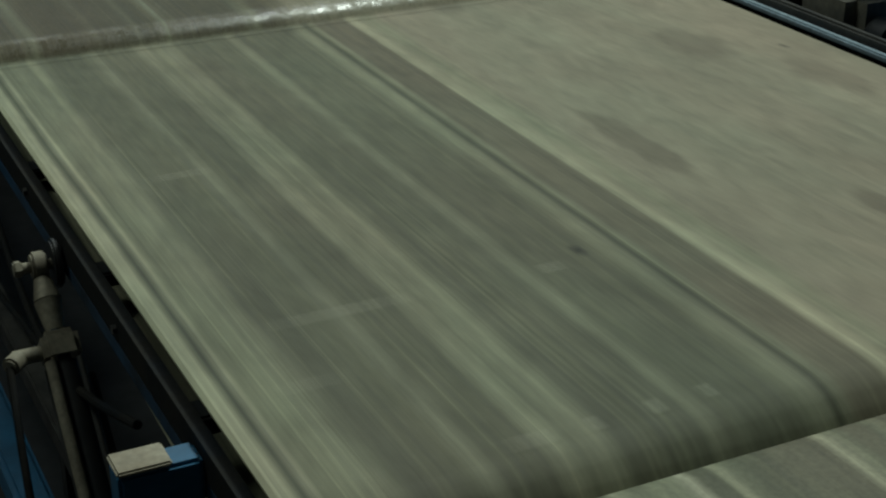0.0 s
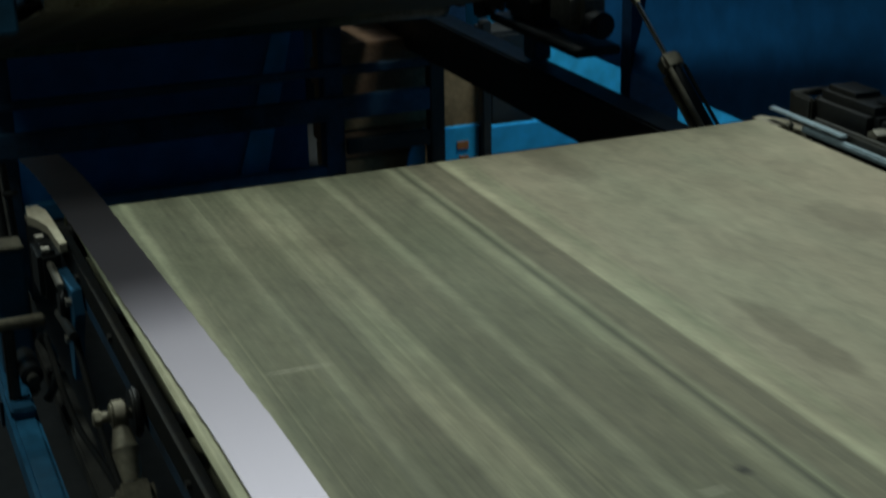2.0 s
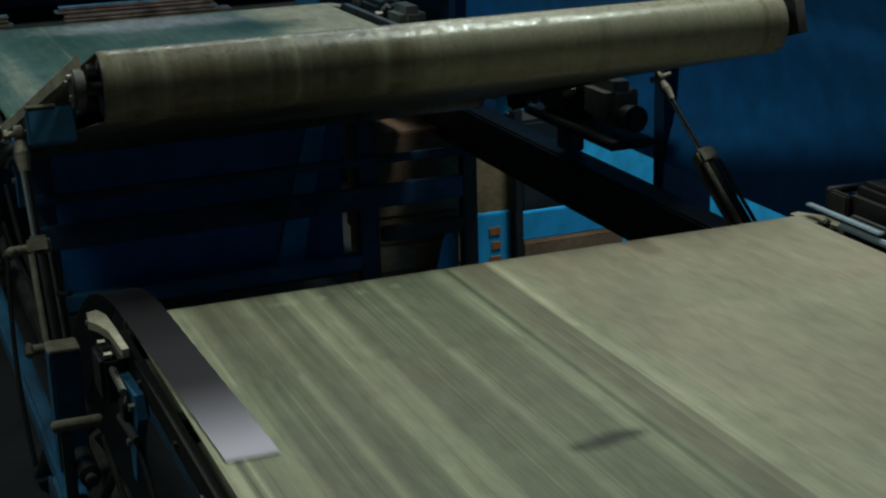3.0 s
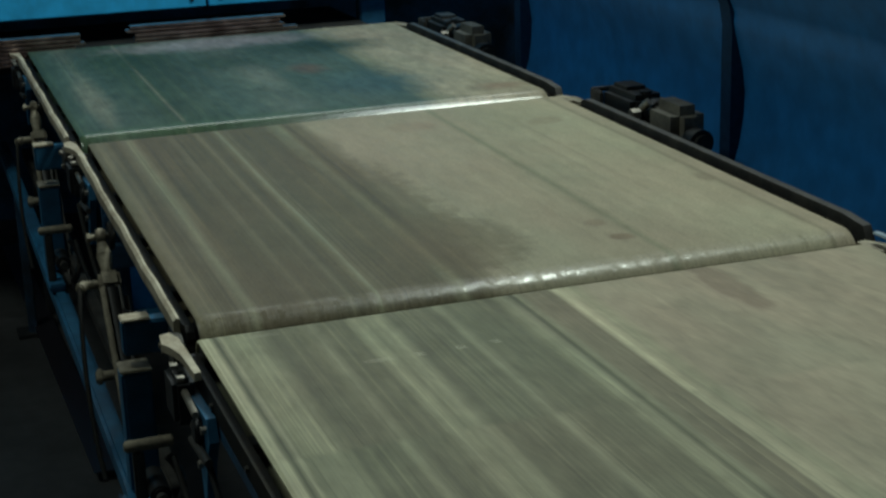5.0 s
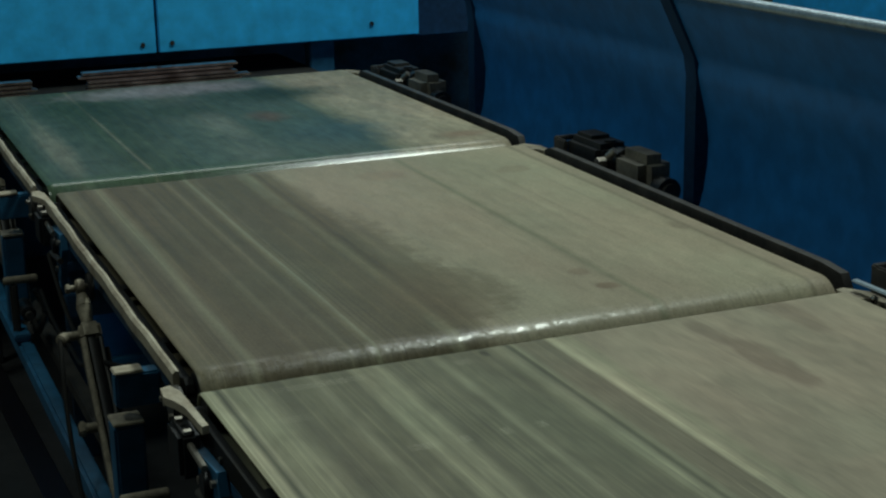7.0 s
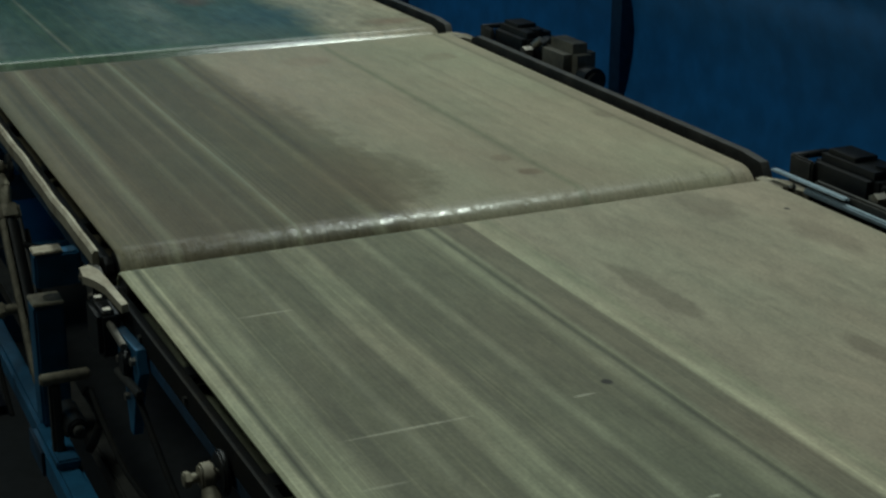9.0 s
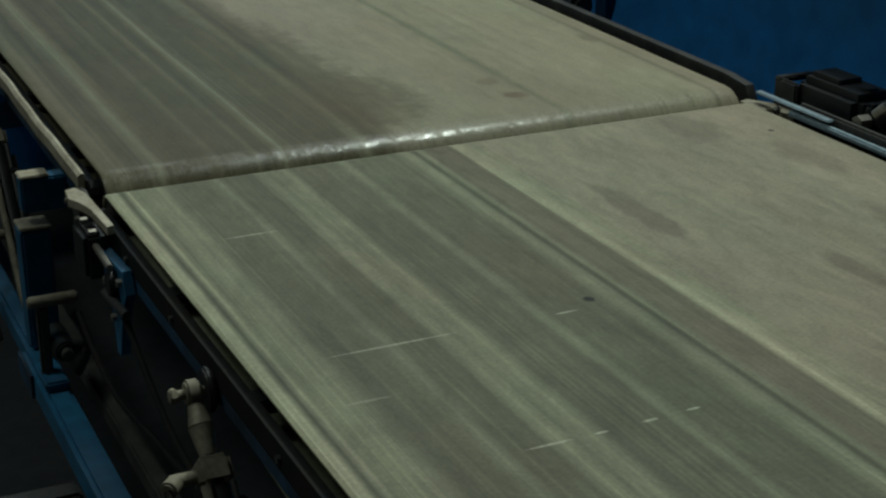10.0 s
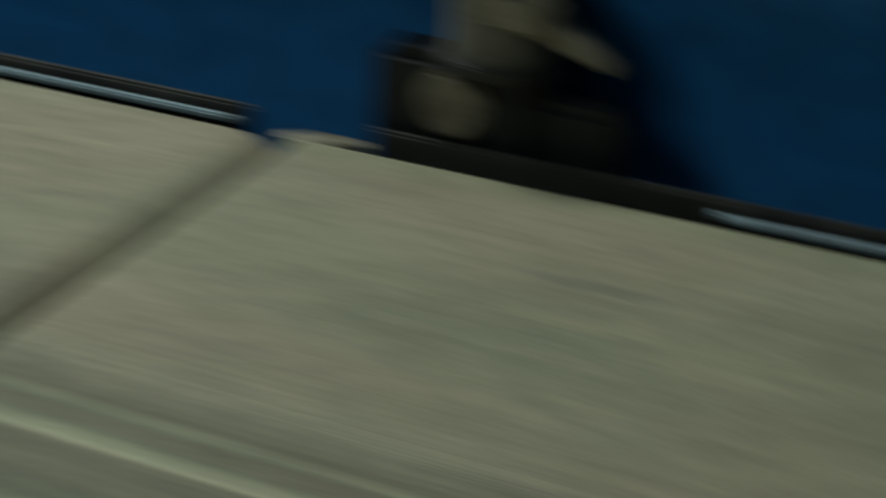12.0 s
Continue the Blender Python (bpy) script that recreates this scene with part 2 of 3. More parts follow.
mat_belt_far = belt_material("green_stained_belt", FAR_STRIPES, 0.26, [
    (0.92, -0.40, 0.24, 0.15, (0.026, 0.046, 0.032), 0.85), (0.28, -0.36, 0.2, 0.24, (0.030, 0.055, 0.034), 0.75),
    (0.55, -0.55, 0.22, 0.14, (0.032, 0.056, 0.040), 0.7), (0.78, -0.78, 0.07, 0.11, (0.085, 0.06, 0.045), 0.75), (0.62, -0.85, 0.06, 0.25, (0.13, 0.15, 0.13), 0.5),
    (0.10, -0.95, 0.05, 0.40, (0.15, 0.165, 0.135), 0.6), (0.90, -1.10, 0.18, 0.24, (0.045, 0.085, 0.092), 0.85),
    (0.3, -1.42, 0.7, 0.05, (0.05, 0.09, 0.055), 0.7), (1.214, -1.32, 0.10, 0.06, (0.15, 0.10, 0.075), 0.6),
    # no stain: lavender reflection at the far end, painted into the colour
    (0.62, -0.15, 0.42, 0.15, (0.26, 0.245, 0.29), 0.65)],
    0.42, 9.1, 0.09, 0.3, 0.7, 0.18, 0.8, 1.55)
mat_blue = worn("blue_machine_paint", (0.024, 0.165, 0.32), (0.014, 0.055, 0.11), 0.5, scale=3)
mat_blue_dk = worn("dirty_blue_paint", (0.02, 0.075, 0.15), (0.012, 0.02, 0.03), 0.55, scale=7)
mat_guard = worn("blue_guard_sheet", (0.016, 0.165, 0.45), (0.013, 0.135, 0.38), 0.48, scale=1.6, bump_s=0.05)
# guard blue darkened, so that the shade is in the colour
mat_shaded_blue = worn("shaded_guard_blue", (0.010, 0.048, 0.12), (0.007, 0.028, 0.07), 0.65, scale=5, spec=0.2)
mat_panel = worn("bright_blue_panel", (0.024, 0.42, 0.84), (0.022, 0.38, 0.79), 0.55, scale=1.5, lo=0.45, hi=0.85, bump_s=0.04)
mat_black = worn("oily_black_steel", (0.014, 0.016, 0.018), (0.035, 0.032, 0.026), 0.5, scale=8, lo=0.5, hi=0.8)
mat_plate = worn("blue_black_plate", (0.010, 0.012, 0.014), (0.024, 0.022, 0.018), 0.75, scale=12, spec=0.12)
mat_band = worn("rubbed_dark_steel", (0.065, 0.063, 0.056), (0.02, 0.02, 0.02), 0.5, scale=10)
mat_cream = worn("dusty_cream_steel", (0.45, 0.41, 0.31), (0.25, 0.21, 0.15), 0.65, scale=12)
mat_dust = worn("grimy_cream_steel", (0.33, 0.30, 0.22), (0.13, 0.11, 0.08), 0.65, scale=16)
mat_motor = worn("dusty_grey_motor_paint", (0.20, 0.19, 0.155), (0.07, 0.068, 0.058), 0.6, scale=10)
mat_rail = worn("bright_steel_rail", (0.42, 0.53, 0.60), (0.30, 0.38, 0.44), 0.3, metal=0.35, scale=10)
mat_chrome = worn("chrome_rod", (0.75, 0.77, 0.78), (0.6, 0.6, 0.6), 0.14, metal=1.0, scale=20, bump_s=0.02)
mat_strip, _nt, _p = nodes_of("smooth_steel_strip")
_p.inputs["Base Color"].default_value = (0.34, 0.315, 0.36, 1)
_p.inputs["Metallic"].default_value, _p.inputs["Roughness"].default_value = 1.0, 0.31
mat_wood = worn("brown_timber", (0.30, 0.175, 0.105), (0.18, 0.10, 0.058), 0.75, scale=9)
mat_card = worn("tan_timber", (0.36, 0.25, 0.14), (0.24, 0.17, 0.10), 0.8, scale=7)
mat_copper = worn("pinkish_strip_metal", (0.55, 0.42, 0.40), (0.16, 0.10, 0.09), 0.2, metal=0.9, scale=16)
mat_orange = worn("orange_marking", (0.42, 0.16, 0.05), (0.3, 0.12, 0.05), 0.6)
mat_floor = worn("dark_oily_floor", (0.040, 0.041, 0.042), (0.020, 0.021, 0.022), 0.6, scale=2.5)
mat_hall = worn("grey_hall_wall", (0.30, 0.33, 0.34), (0.2, 0.22, 0.23), 0.8, scale=1.2)
mat_bolt = worn("dull_bolt_steel", (0.4, 0.38, 0.33), (0.2, 0.18, 0.15), 0.45, metal=0.8, scale=30)


# ---- building helpers ----
def box(x0, x1, y0, y1, z0, z1, bevel=0.004, bm=None, m=None):
    """A box with rounded edges, added to bm."""
    bm = bm or bmesh.new()
    t = bmesh.new()
    bmesh.ops.create_cube(t, size=1.0)
    for v in t.verts:
        v.co = Vector(((x0 + x1) / 2 + v.co.x * (x1 - x0), (y0 + y1) / 2 + v.co.y * (y1 - y0), (z0 + z1) / 2 + v.co.z * (z1 - z0)))
    if bevel:
        bmesh.ops.bevel(t, geom=t.edges[:], offset=min(bevel, 0.45 * min(x1 - x0, y1 - y0, z1 - z0)), segments=2, affect="EDGES")
    return join(bm, t, m)


def join(bm, t, m=None):
    if m is not None:
        bmesh.ops.transform(t, matrix=m, verts=t.verts[:])
    me = bpy.data.meshes.new("tmp")
    t.to_mesh(me)
    t.free()
    bm.from_mesh(me)
    bpy.data.meshes.remove(me)
    return bm


def rod(a, b, r, bm=None, seg=20, r2=None, bevel=0.0):
    """A round bar from a to b."""
    bm = bm or bmesh.new()
    a, b = Vector(a), Vector(b)
    t = bmesh.new()
    bmesh.ops.create_cone(t, cap_ends=True, segments=seg, radius1=r, radius2=r if r2 is None else r2, depth=(b - a).length)
    if bevel:
        bmesh.ops.bevel(t, geom=[e for e in t.edges if len(e.link_faces) == 2 and max(len(f.verts) for f in e.link_faces) > 4],
                        offset=bevel, segments=2, affect="EDGES")
    q = (b - a).to_track_quat("Z", "Y").to_matrix().to_4x4()
    return join(bm, t, Matrix.Translation((a + b) / 2) @ q)


def tube(pts, r, seg=10):
    """A bent tube through the points."""
    bm = bmesh.new()
    rings = []
    for k, p in enumerate(pts):
        d = (pts[min(k + 1, len(pts) - 1)] - pts[max(k - 1, 0)]).to_track_quat("Z", "Y")
        rings.append([bm.verts.new(p + d @ Vector((r * math.cos(a * 2 * math.pi / seg), r * math.sin(a * 2 * math.pi / seg), 0))) for a in range(seg)])
    for a, b in zip(rings, rings[1:]):
        for k in range(seg):
            bm.faces.new((a[k], a[(k + 1) % seg], b[(k + 1) % seg], b[k]))
    bm.faces.new(rings[0][::-1])
    bm.faces.new(rings[-1])
    return bm


def prism(profile, x0, x1, bm=None, axis="x"):
    """A (y, z) outline drawn out from x0 to x1 (axis x), or an (x, z) outline along y."""
    bm = bm or bmesh.new()
    t = bmesh.new()
    put = (lambda a, u, v: (a, u, v)) if axis == "x" else (lambda a, u, v: (u, a, v)) if axis == "y" else (lambda a, u, v: (u, v, a))
    lo = [t.verts.new(put(x0, u, v)) for u, v in profile]
    hi = [t.verts.new(put(x1, u, v)) for u, v in profile]
    t.faces.new(lo)
    t.faces.new(hi[::-1])
    for i in range(len(lo)):
        j = (i + 1) % len(lo)
        t.faces.new((lo[j], lo[i], hi[i], hi[j]))
    bmesh.ops.recalc_face_normals(t, faces=t.faces[:])
    return join(bm, t)


def mesh_of(name, bm, material, smooth=35):
    me = bpy.data.meshes.new(name)
    bm.to_mesh(me)
    bm.free()
    me.materials.append(material)
    if smooth:
        me.shade_smooth()
        me.set_sharp_from_angle(angle=radians(smooth))
    return me


def part(name, bm, material, parent, label="", smooth=35):
    ob = new(name, mesh_of(name, bm, material, smooth))
    ob.parent = parent
    return tagged(ob, label)


def thing(name, bm, material, label, category, group="", kind=""):
    return tagged(new(name, mesh_of(name, bm, material)), label, category, group, kind)


def root(name, m, label, category, group="", kind=""):
    ob = new(name)
    ob.empty_display_size = 0.1
    ob.matrix_basis = m
    return tagged(ob, label, category, group, kind)


# ---- belts ----
W, H = 1.3, 0.95   # width, top height
RN, RF = 0.075, 0.035   # radii of the near drum and of the slim far nose drum
YN, YF = -1.39, -0.017   # their axes, from the far edge
RUN = YF - YN
LOOP = RUN + RF * math.pi + RUN + RN * math.pi


def loop_place(q, inset=0.0, rn=RN, yn=YN):
    """Along the loop by q metres from the near drum's top: (y, z, slope) in the conveyor's space (far edge 0, top 0)."""
    run = YF - yn
    q %= 2 * run + math.pi * (RF + rn)
    if q < run:
        return yn + q, -inset, 0.0
    q -= run
    if q < math.pi * RF:
        a = q / RF
        return YF + (RF - inset) * math.sin(a), -RF + (RF - inset) * math.cos(a), -a
    q -= math.pi * RF
    if q < run:
        k = q / run
        return YF - q, -2 * RF - k * 2 * (rn - RF) + inset, -math.pi
    a = (q - run) / rn
    return yn - (rn - inset) * math.sin(a), -rn - (rn - inset) * math.cos(a), -math.pi - a


def belt_mesh(rn, yn, n=180):
    """A closed belt loop 5 mm thick with its edges slightly rounded."""
    bm = bmesh.new()
    uvl = bm.loops.layers.uv.new("belt")
    length = 2 * (YF - yn) + math.pi * (RF + rn)
    xs = [0.0, 0.004, 0.02, 0.25, 0.5, 0.75, 1.0, W - 0.02, W - 0.004, W]
    # closer rows round the near drum
    qs = [length * i / n for i in range(n)]
    qs = sorted(set([q for q in qs if 0.0 < q < length - math.pi * rn] + [length - math.pi * rn * k / 24 for k in range(1, 25)] + [0.0]))
    rows = []
    for q in qs:
        line = []
        for k, x in enumerate(xs):
            y, z, _ = loop_place(q, 0.0025 if k in (0, len(xs) - 1) else 0.0, rn, yn)
            line.append(bm.verts.new((x, y, z)))
        inner = [bm.verts.new((x, *loop_place(q, 0.005, rn, yn)[:2])) for x in (W, 0.0)]
        rows.append(line + inner)
    n = len(rows)
    for i in range(n):
        a, b = rows[i], rows[(i + 1) % n]
        va, vb = qs[i], qs[i + 1] if i + 1 < n else length
        for j in range(len(a)):
            k = (j + 1) % len(a)
            f = bm.faces.new((a[j], a[k], b[k], b[j]))
            for lp, jj, v in zip(f.loops, (j, k, k, j), (va, va, vb, vb)):
                # the run's start lies at yn, and the drum's face goes on below it
                lp[uvl].uv = (a[jj].co.x, v + yn - (length if va >= length - math.pi * rn - 1e-6 else 0.0))
    bmesh.ops.recalc_face_normals(bm, faces=bm.faces[:])
    return bm


SEG = 160   # rigid pieces of the running belt


def belt_piece(i):
    """One cross piece of the running belt, flat, centred on its own origin."""
    l = LOOP / SEG
    bm = bmesh.new()
    uvl = bm.loops.layers.uv.new("belt")
    u0 = l * i + YN
    xs = [0.0, 0.005, 0.02, W - 0.02, W - 0.005, W]
    up = [-0.0025, 0, 0, 0, 0, -0.0025]
    rows = [[bm.verts.new((x, s * l / 2, z)) for x, z in zip(xs, up)] + [bm.verts.new((W, s * l / 2, -0.005)), bm.verts.new((0, s * l / 2, -0.005))]
            for s in (-1, 1)]
    k = len(rows[0])
    for j in range(k):
        f = bm.faces.new((rows[0][j], rows[0][(j + 1) % k], rows[1][(j + 1) % k], rows[1][j]))
        for lp in f.loops:
            # the texture runs on past the loop's seam unbroken
            lp[uvl].uv = (lp.vert.co.x, u0 + (0.0 if lp.vert.co.y < 0 else l))
    bmesh.ops.recalc_face_normals(bm, faces=bm.faces[:])
    return bm


def travel(t):
    """Metres that the running belt has gone, from its last standstill back: 0 once it has stopped."""
    v, t1, t2 = 1.467, 8.5, 8.77
    end = v * t1 + v * (t2 - t1) / 2
    if t >= t2:
        return 0.0
    if t <= t1:
        return v * t - end
    return v * t1 + v * (t - t1) * (1 - (t - t1) / (t2 - t1) / 2) - end


def piece_pose(i, t):
    l = LOOP / SEG
    y, z, a = loop_place(l * (i + 0.5) + travel(t))
    r = RF if -math.pi < a < 0 else RN
    drop = r - math.sqrt(r ** 2 - (l / 2) ** 2) if a and a != -math.pi else 0.0
    return Matrix.Translation((0, y + drop * math.sin(a), z - drop * math.cos(a))) @ Matrix.Rotation(a, 4, "X")


def conveyor(name, m, belt_mat, label, near_kind=False, moving=False, rail_from=-0.10, rn=RN, yn=YN):
    """One belt section: its far edge at y 0, its top at z 0, its left edge at x 0."""
    c = root(name, m, label, "conveyor", "belt sections of the line")
    if moving:
        for i in range(SEG):
            ob = part("belt_piece", belt_piece(i), belt_mat, c, smooth=0)
            ob.matrix_basis = piece_pose(i, 0)
            PIECES.append((i, ob))
    else:
        part("belt", belt_mesh(rn, yn), belt_mat, c)
    for nm, y, r in (("nose_drum", YF, RF), ("drive_drum", yn, rn)):
        d = rod((0.004, y, -r), (W - 0.004, y, -r), r - 0.009, seg=40)
        rod((-0.03, y, -r), (W + 0.03, y, -r), 0.012, d)
        part(nm, d, mat_black, c, "dark steel drum with a through shaft")
    bed = part("bed_plate", box(0.03, W - 0.03, YN + 0.08, -0.06, -0.05, -0.018, 0.003), mat_black, c, "black slider bed plate")
    for y in (-1.1, -0.72, -0.34):
        part("cross_bar", box(-0.006, W + 0.011, y - 0.02, y + 0.02, -0.075 + 0.01 * (y + 1.1), -0.051, 0.003), mat_black, bed)
    # side plates: rounded at the near end
    for nm, x0, x1 in (("side_plate", -0.016, -0.001), ("side_plate", W + 0.012, W + 0.024)):
        prof = [(-0.01, -0.024), (-0.01, -0.06), (-0.06, -0.062), (YN, -0.062)]
        prof += [(YN - 0.035 * math.sin(a), -0.039 - 0.023 * math.cos(a)) for a in (0.5, 1.0, 1.57, 2.1, 2.7)]
        prof += [(YN, -0.024)]
        sp = part(nm, prism(prof, x0, x1), mat_plate, c, "blue-black steel side plate")
        if x0 < 0:
            for y in (-1.2, -0.9, -0.45, -0.2):
                part("bolt", rod((x0 - 0.005, y, -0.045), (x0 + 0.002, y, -0.045), 0.006, seg=6), mat_band, sp)
    # pale edging along the left side, a little wavy
    if not near_kind:
        e = bmesh.new()
        n = 46
        ring = []
        for k in range(n + 1):
            y = YN - 0.02 + (-0.04 - YN) * k / n
            o = 0.0009 * math.sin(k * 0.37) + 0.0006 * math.sin(k * 0.9 + 1)
            ring.append([e.verts.new((x + o, y, z + 0.5 * o)) for x, z in ((-0.036, -0.03), (-0.036, -0.008), (-0.030, -0.003), (-0.0245, -0.004), (-0.0245, -0.03))])
        for a, b in zip(ring, ring[1:]):
            for k in range(5):
                e.faces.new((a[k], a[(k + 1) % 5], b[(k + 1) % 5], b[k]))
        e.faces.new(ring[0])
        e.faces.new(ring[-1])
        bmesh.ops.recalc_face_normals(e, faces=e.faces[:])
        part("edge_strip", e, mat_cream, c, "dusty pale edging strip, slightly uneven")
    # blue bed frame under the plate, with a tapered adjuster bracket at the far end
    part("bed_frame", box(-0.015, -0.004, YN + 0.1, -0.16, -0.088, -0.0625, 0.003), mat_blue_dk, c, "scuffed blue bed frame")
    g = part("adjuster_bracket", prism([(-0.085, -0.09), (-0.10, -0.06), (-0.235, -0.05), (-0.25, -0.085), (-0.215, -0.135), (-0.185, -0.215), (-0.165, -0.215), (-0.150, -0.135)], -0.034, -0.0185), mat_blue, c, "tapered blue adjuster bracket")
    part("adjuster_nut", rod((-0.048, -0.19, -0.085), (-0.033, -0.19, -0.085), 0.021, seg=20, bevel=0.003), mat_black, g, "oily round nut")
    part("adjuster_screw", rod((-0.044, -0.15, -0.115), (-0.044, -0.29, -0.10), 0.007, seg=10), mat_band, g)
    for y, z in ((-0.225, -0.072), (-0.135, -0.10), (-0.175, -0.15)):
        part("bolt", rod((-0.042, y, z), (-0.033, y, z), 0.007, seg=6), mat_bolt, g)
    # side bracket that comes down on the frame post
    zb = -0.036 if near_kind else -0.067
    sb = part("side_bracket", box(-0.10, -0.0165, -1.217, -1.179, zb - 0.065, zb, 0.004), mat_blue, c, "blue side bracket block")
    part("bracket_cap", box(-0.101, -0.047, -1.218, -1.178, zb, zb + 0.006, 0.002), mat_cream, sb, "dusty cream cap plate")
    # cranked cover at the far left corner, a narrow tail towards the near end
    prof = [(-0.054, 0.048), (-0.036, 0.055), (-0.026, 0.022), (-0.024, -0.03), (-0.0215, -0.150), (-0.033, -0.153), (-0.037, -0.06), (-0.047, -0.02), (-0.058, 0.004)]
    cov = prism(prof, -0.018, -0.004, axis="z")
    pad = part("corner_plate", cov, mat_cream, c, "dusty cream cranked corner plate")
    for y in (0.036, 0.012, -0.07, -0.13):
        part("bolt", rod((-0.058, y, -0.018), (-0.046, y, -0.018), 0.0055, seg=6), mat_bolt, pad)
    part("tension_rod", rod((-0.044, -0.02, -0.045), (-0.044, -0.20, -0.055), 0.006, seg=10), mat_bolt, c, "dull threaded tension rod")
    part("bearing_block", box(-0.062, -0.026, -0.11, -0.02, -0.11, -0.03, 0.008), mat_black, c, "oily black bearing block")
    part("bearing_block", box(W + 0.026, W + 0.062, -0.11, -0.02, -0.11, -0.03, 0.008), mat_black, c, "oily black bearing block")
    nb = rod((-0.045, yn, -rn), (-0.024, yn, -rn), 0.034, seg=24, bevel=0.004)
    part("bearing_cap", nb, mat_band, c, "round end bearing cap")
    for a in (0.6, 2.2, 3.8):
        part("bolt", rod((-0.052, yn + 0.024 * math.cos(a), -rn + 0.024 * math.sin(a)),
                         (-0.043, yn + 0.024 * math.cos(a), -rn + 0.024 * math.sin(a)), 0.006, seg=6), mat_bolt, c)
    # right side: bright rail and dark guard band
    if near_kind:
        part("steel_rail", box(W + 0.026, W + 0.040, -1.36, rail_from, -0.008, 0.004, 0.003), mat_rail, c, "bright bare steel edge rail")
        if rail_from > -0.2:
            part("rail_bolt", rod((W + 0.02, -0.075, -0.012), (W + 0.02, -0.075, 0.006), 0.008, seg=16, bevel=0.004), mat_chrome, c, "small polished bolt")
            part("rail_clip", box(W + 0.028, W + 0.044, -0.22, 0.01, 0.010, 0.015, 0.002), mat_rail, c, "short bright clip plate")
        part("guard_band", box(W + 0.05, W + 0.066, -1.38, -0.1, -0.09, 0.016, 0.004), mat_band, c, "dark rubbed steel guard band")
    else:
        prof = [(-0.10, -0.09), (-0.10, 0.0), (-0.13, 0.010), (YN + 0.02, 0.010), (YN - 0.05, 0.003), (YN - 0.07, -0.03), (YN - 0.07, -0.09)]
        part("guard_band", prism(prof, W + 0.028, W + 0.048), mat_band, c, "dark rubbed steel guard band")
    part("end_plate", prism([(0.008, 0.03), (0.030, 0.036), (0.060, -0.01), (0.060, -0.085), (0.044, -0.095), (0.030, -0.05), (0.012, -0.04)], -0.022, -0.009, axis="z"), mat_dust, c, "dusty pinkish end plate").data.transform(Matrix.Translation((W, 0, 0)))
    return c


PIECES = []
PITCH = 1.505
near_belt = conveyor("belt_conveyor", pose(0, 0, H), mat_belt_near, "running grey-green canvas belt section with worn streaks and dark stains", True, True)
SLIM, YSLIM = 0.06, YN - 0.026   # near drums of the lifted sections
MID_TILT, RAISED = -0.5, 16.0   # degrees at rest and when lifted
MID_X = 0.013
mid_belt = conveyor("tilting_conveyor", pose(MID_X, PITCH - 0.005, H + 0.022, -MID_TILT), mat_belt_mid,
                    "tilting belt section, brown-stained canvas with a pale half", rn=SLIM, yn=YSLIM)
far_belt = conveyor("belt_conveyor", pose(0, 2 * PITCH - 0.022, H + 0.034, 0.15), mat_belt_far, "flat belt section stained green and blue on one side", rn=SLIM, yn=YSLIM)
next_belt = conveyor("belt_conveyor", pose(0.014, YN - RN - 0.014, H - 0.002), mat_belt_next, "grey-green canvas belt section with worn streaks", True, rail_from=-0.62)
infeed_belt = conveyor("belt_conveyor", pose(0, 2 * (YN - RN - 0.014), H - 0.002), mat_belt_next, "grey-green canvas infeed belt section", True)


# ---- cylinders that lift the sections ----
def raised(p, hinge, phi):
    """A point fixed to a section (x, y, z from its hinge) when that is raised by phi degrees."""
    return Vector((0, *hinge)) + Matrix.Rotation(-radians(phi), 3, "X") @ Vector(p)


LEFT_END, LEFT_BASE = (-0.046, -0.64, -0.070), (-0.046, -1.07, -0.525)
RIGHT_END, RIGHT_BASE = (1.362, -0.857, -0.112), (1.44, -1.19, -0.225)


def cylinder_pose(end, base, hinge, phi):
    b = Vector((0, *hinge)) + Vector(base)
    d = raised(end, hinge, phi) - b
    z = d.normalized()
    x = Vector((0, 1, 0)).cross(z).normalized()
    m = Matrix((x, z.cross(x), z)).transposed().to_4x4()
    return Matrix.Translation(b) @ m


def rod_out(end, base, hinge, phi):
    return (raised(end, hinge, phi) - Vector((0, *hinge)) - Vector(base)).length


def cylinder(end, base, hinge, blen=0.505, slim=False):
    c = root("pneumatic_cylinder", cylinder_pose(end, base, hinge, 0),
             "dusty pneumatic cylinder with tie rods and chrome piston rod", "cylinder", "lifting cylinders")
    part("barrel", rod((0, 0, 0.03), (0, 0, blen), 0.018, seg=28), mat_black, c, "dark cylinder barrel")
    part("head", box(-0.023, 0.023, -0.023, 0.023, blen - 0.01, blen + 0.03, 0.007), mat_dust, c, "dusty cylinder head block")
    part("foot_block", box(-0.023, 0.023, -0.023, 0.023, 0.0, 0.045, 0.005), mat_band, c)
    for dx in (-0.018, 0.018):
        for dy in (-0.018, 0.018):
            pale = dx < 0 and (slim or dy < 0)
            part("tie_rod", rod((dx, dy, 0.04), (dx, dy, blen - 0.01), 0.0075 if pale else 0.0045, seg=12), mat_dust if pale else mat_band, c)
    if not slim:
        f = rod((-0.022, 0, blen + 0.008), (-0.058, 0, blen + 0.008), 0.010, seg=14)
        rod((-0.050, 0, blen + 0.008), (-0.066, -0.012, blen - 0.005), 0.012, f, 14, bevel=0.003)
        part("air_fitting", f, mat_dust, c, "dusty brass air fitting")
        pts = [Vector((-0.066 - 0.02 * math.sin(k * 0.28), -0.012 - 0.03 * k / 8, blen - 0.005 - 0.055 * k)) for k in range(9)]
        part("air_hose", tube(pts, 0.005), mat_plate, c, "thin dark air hose")
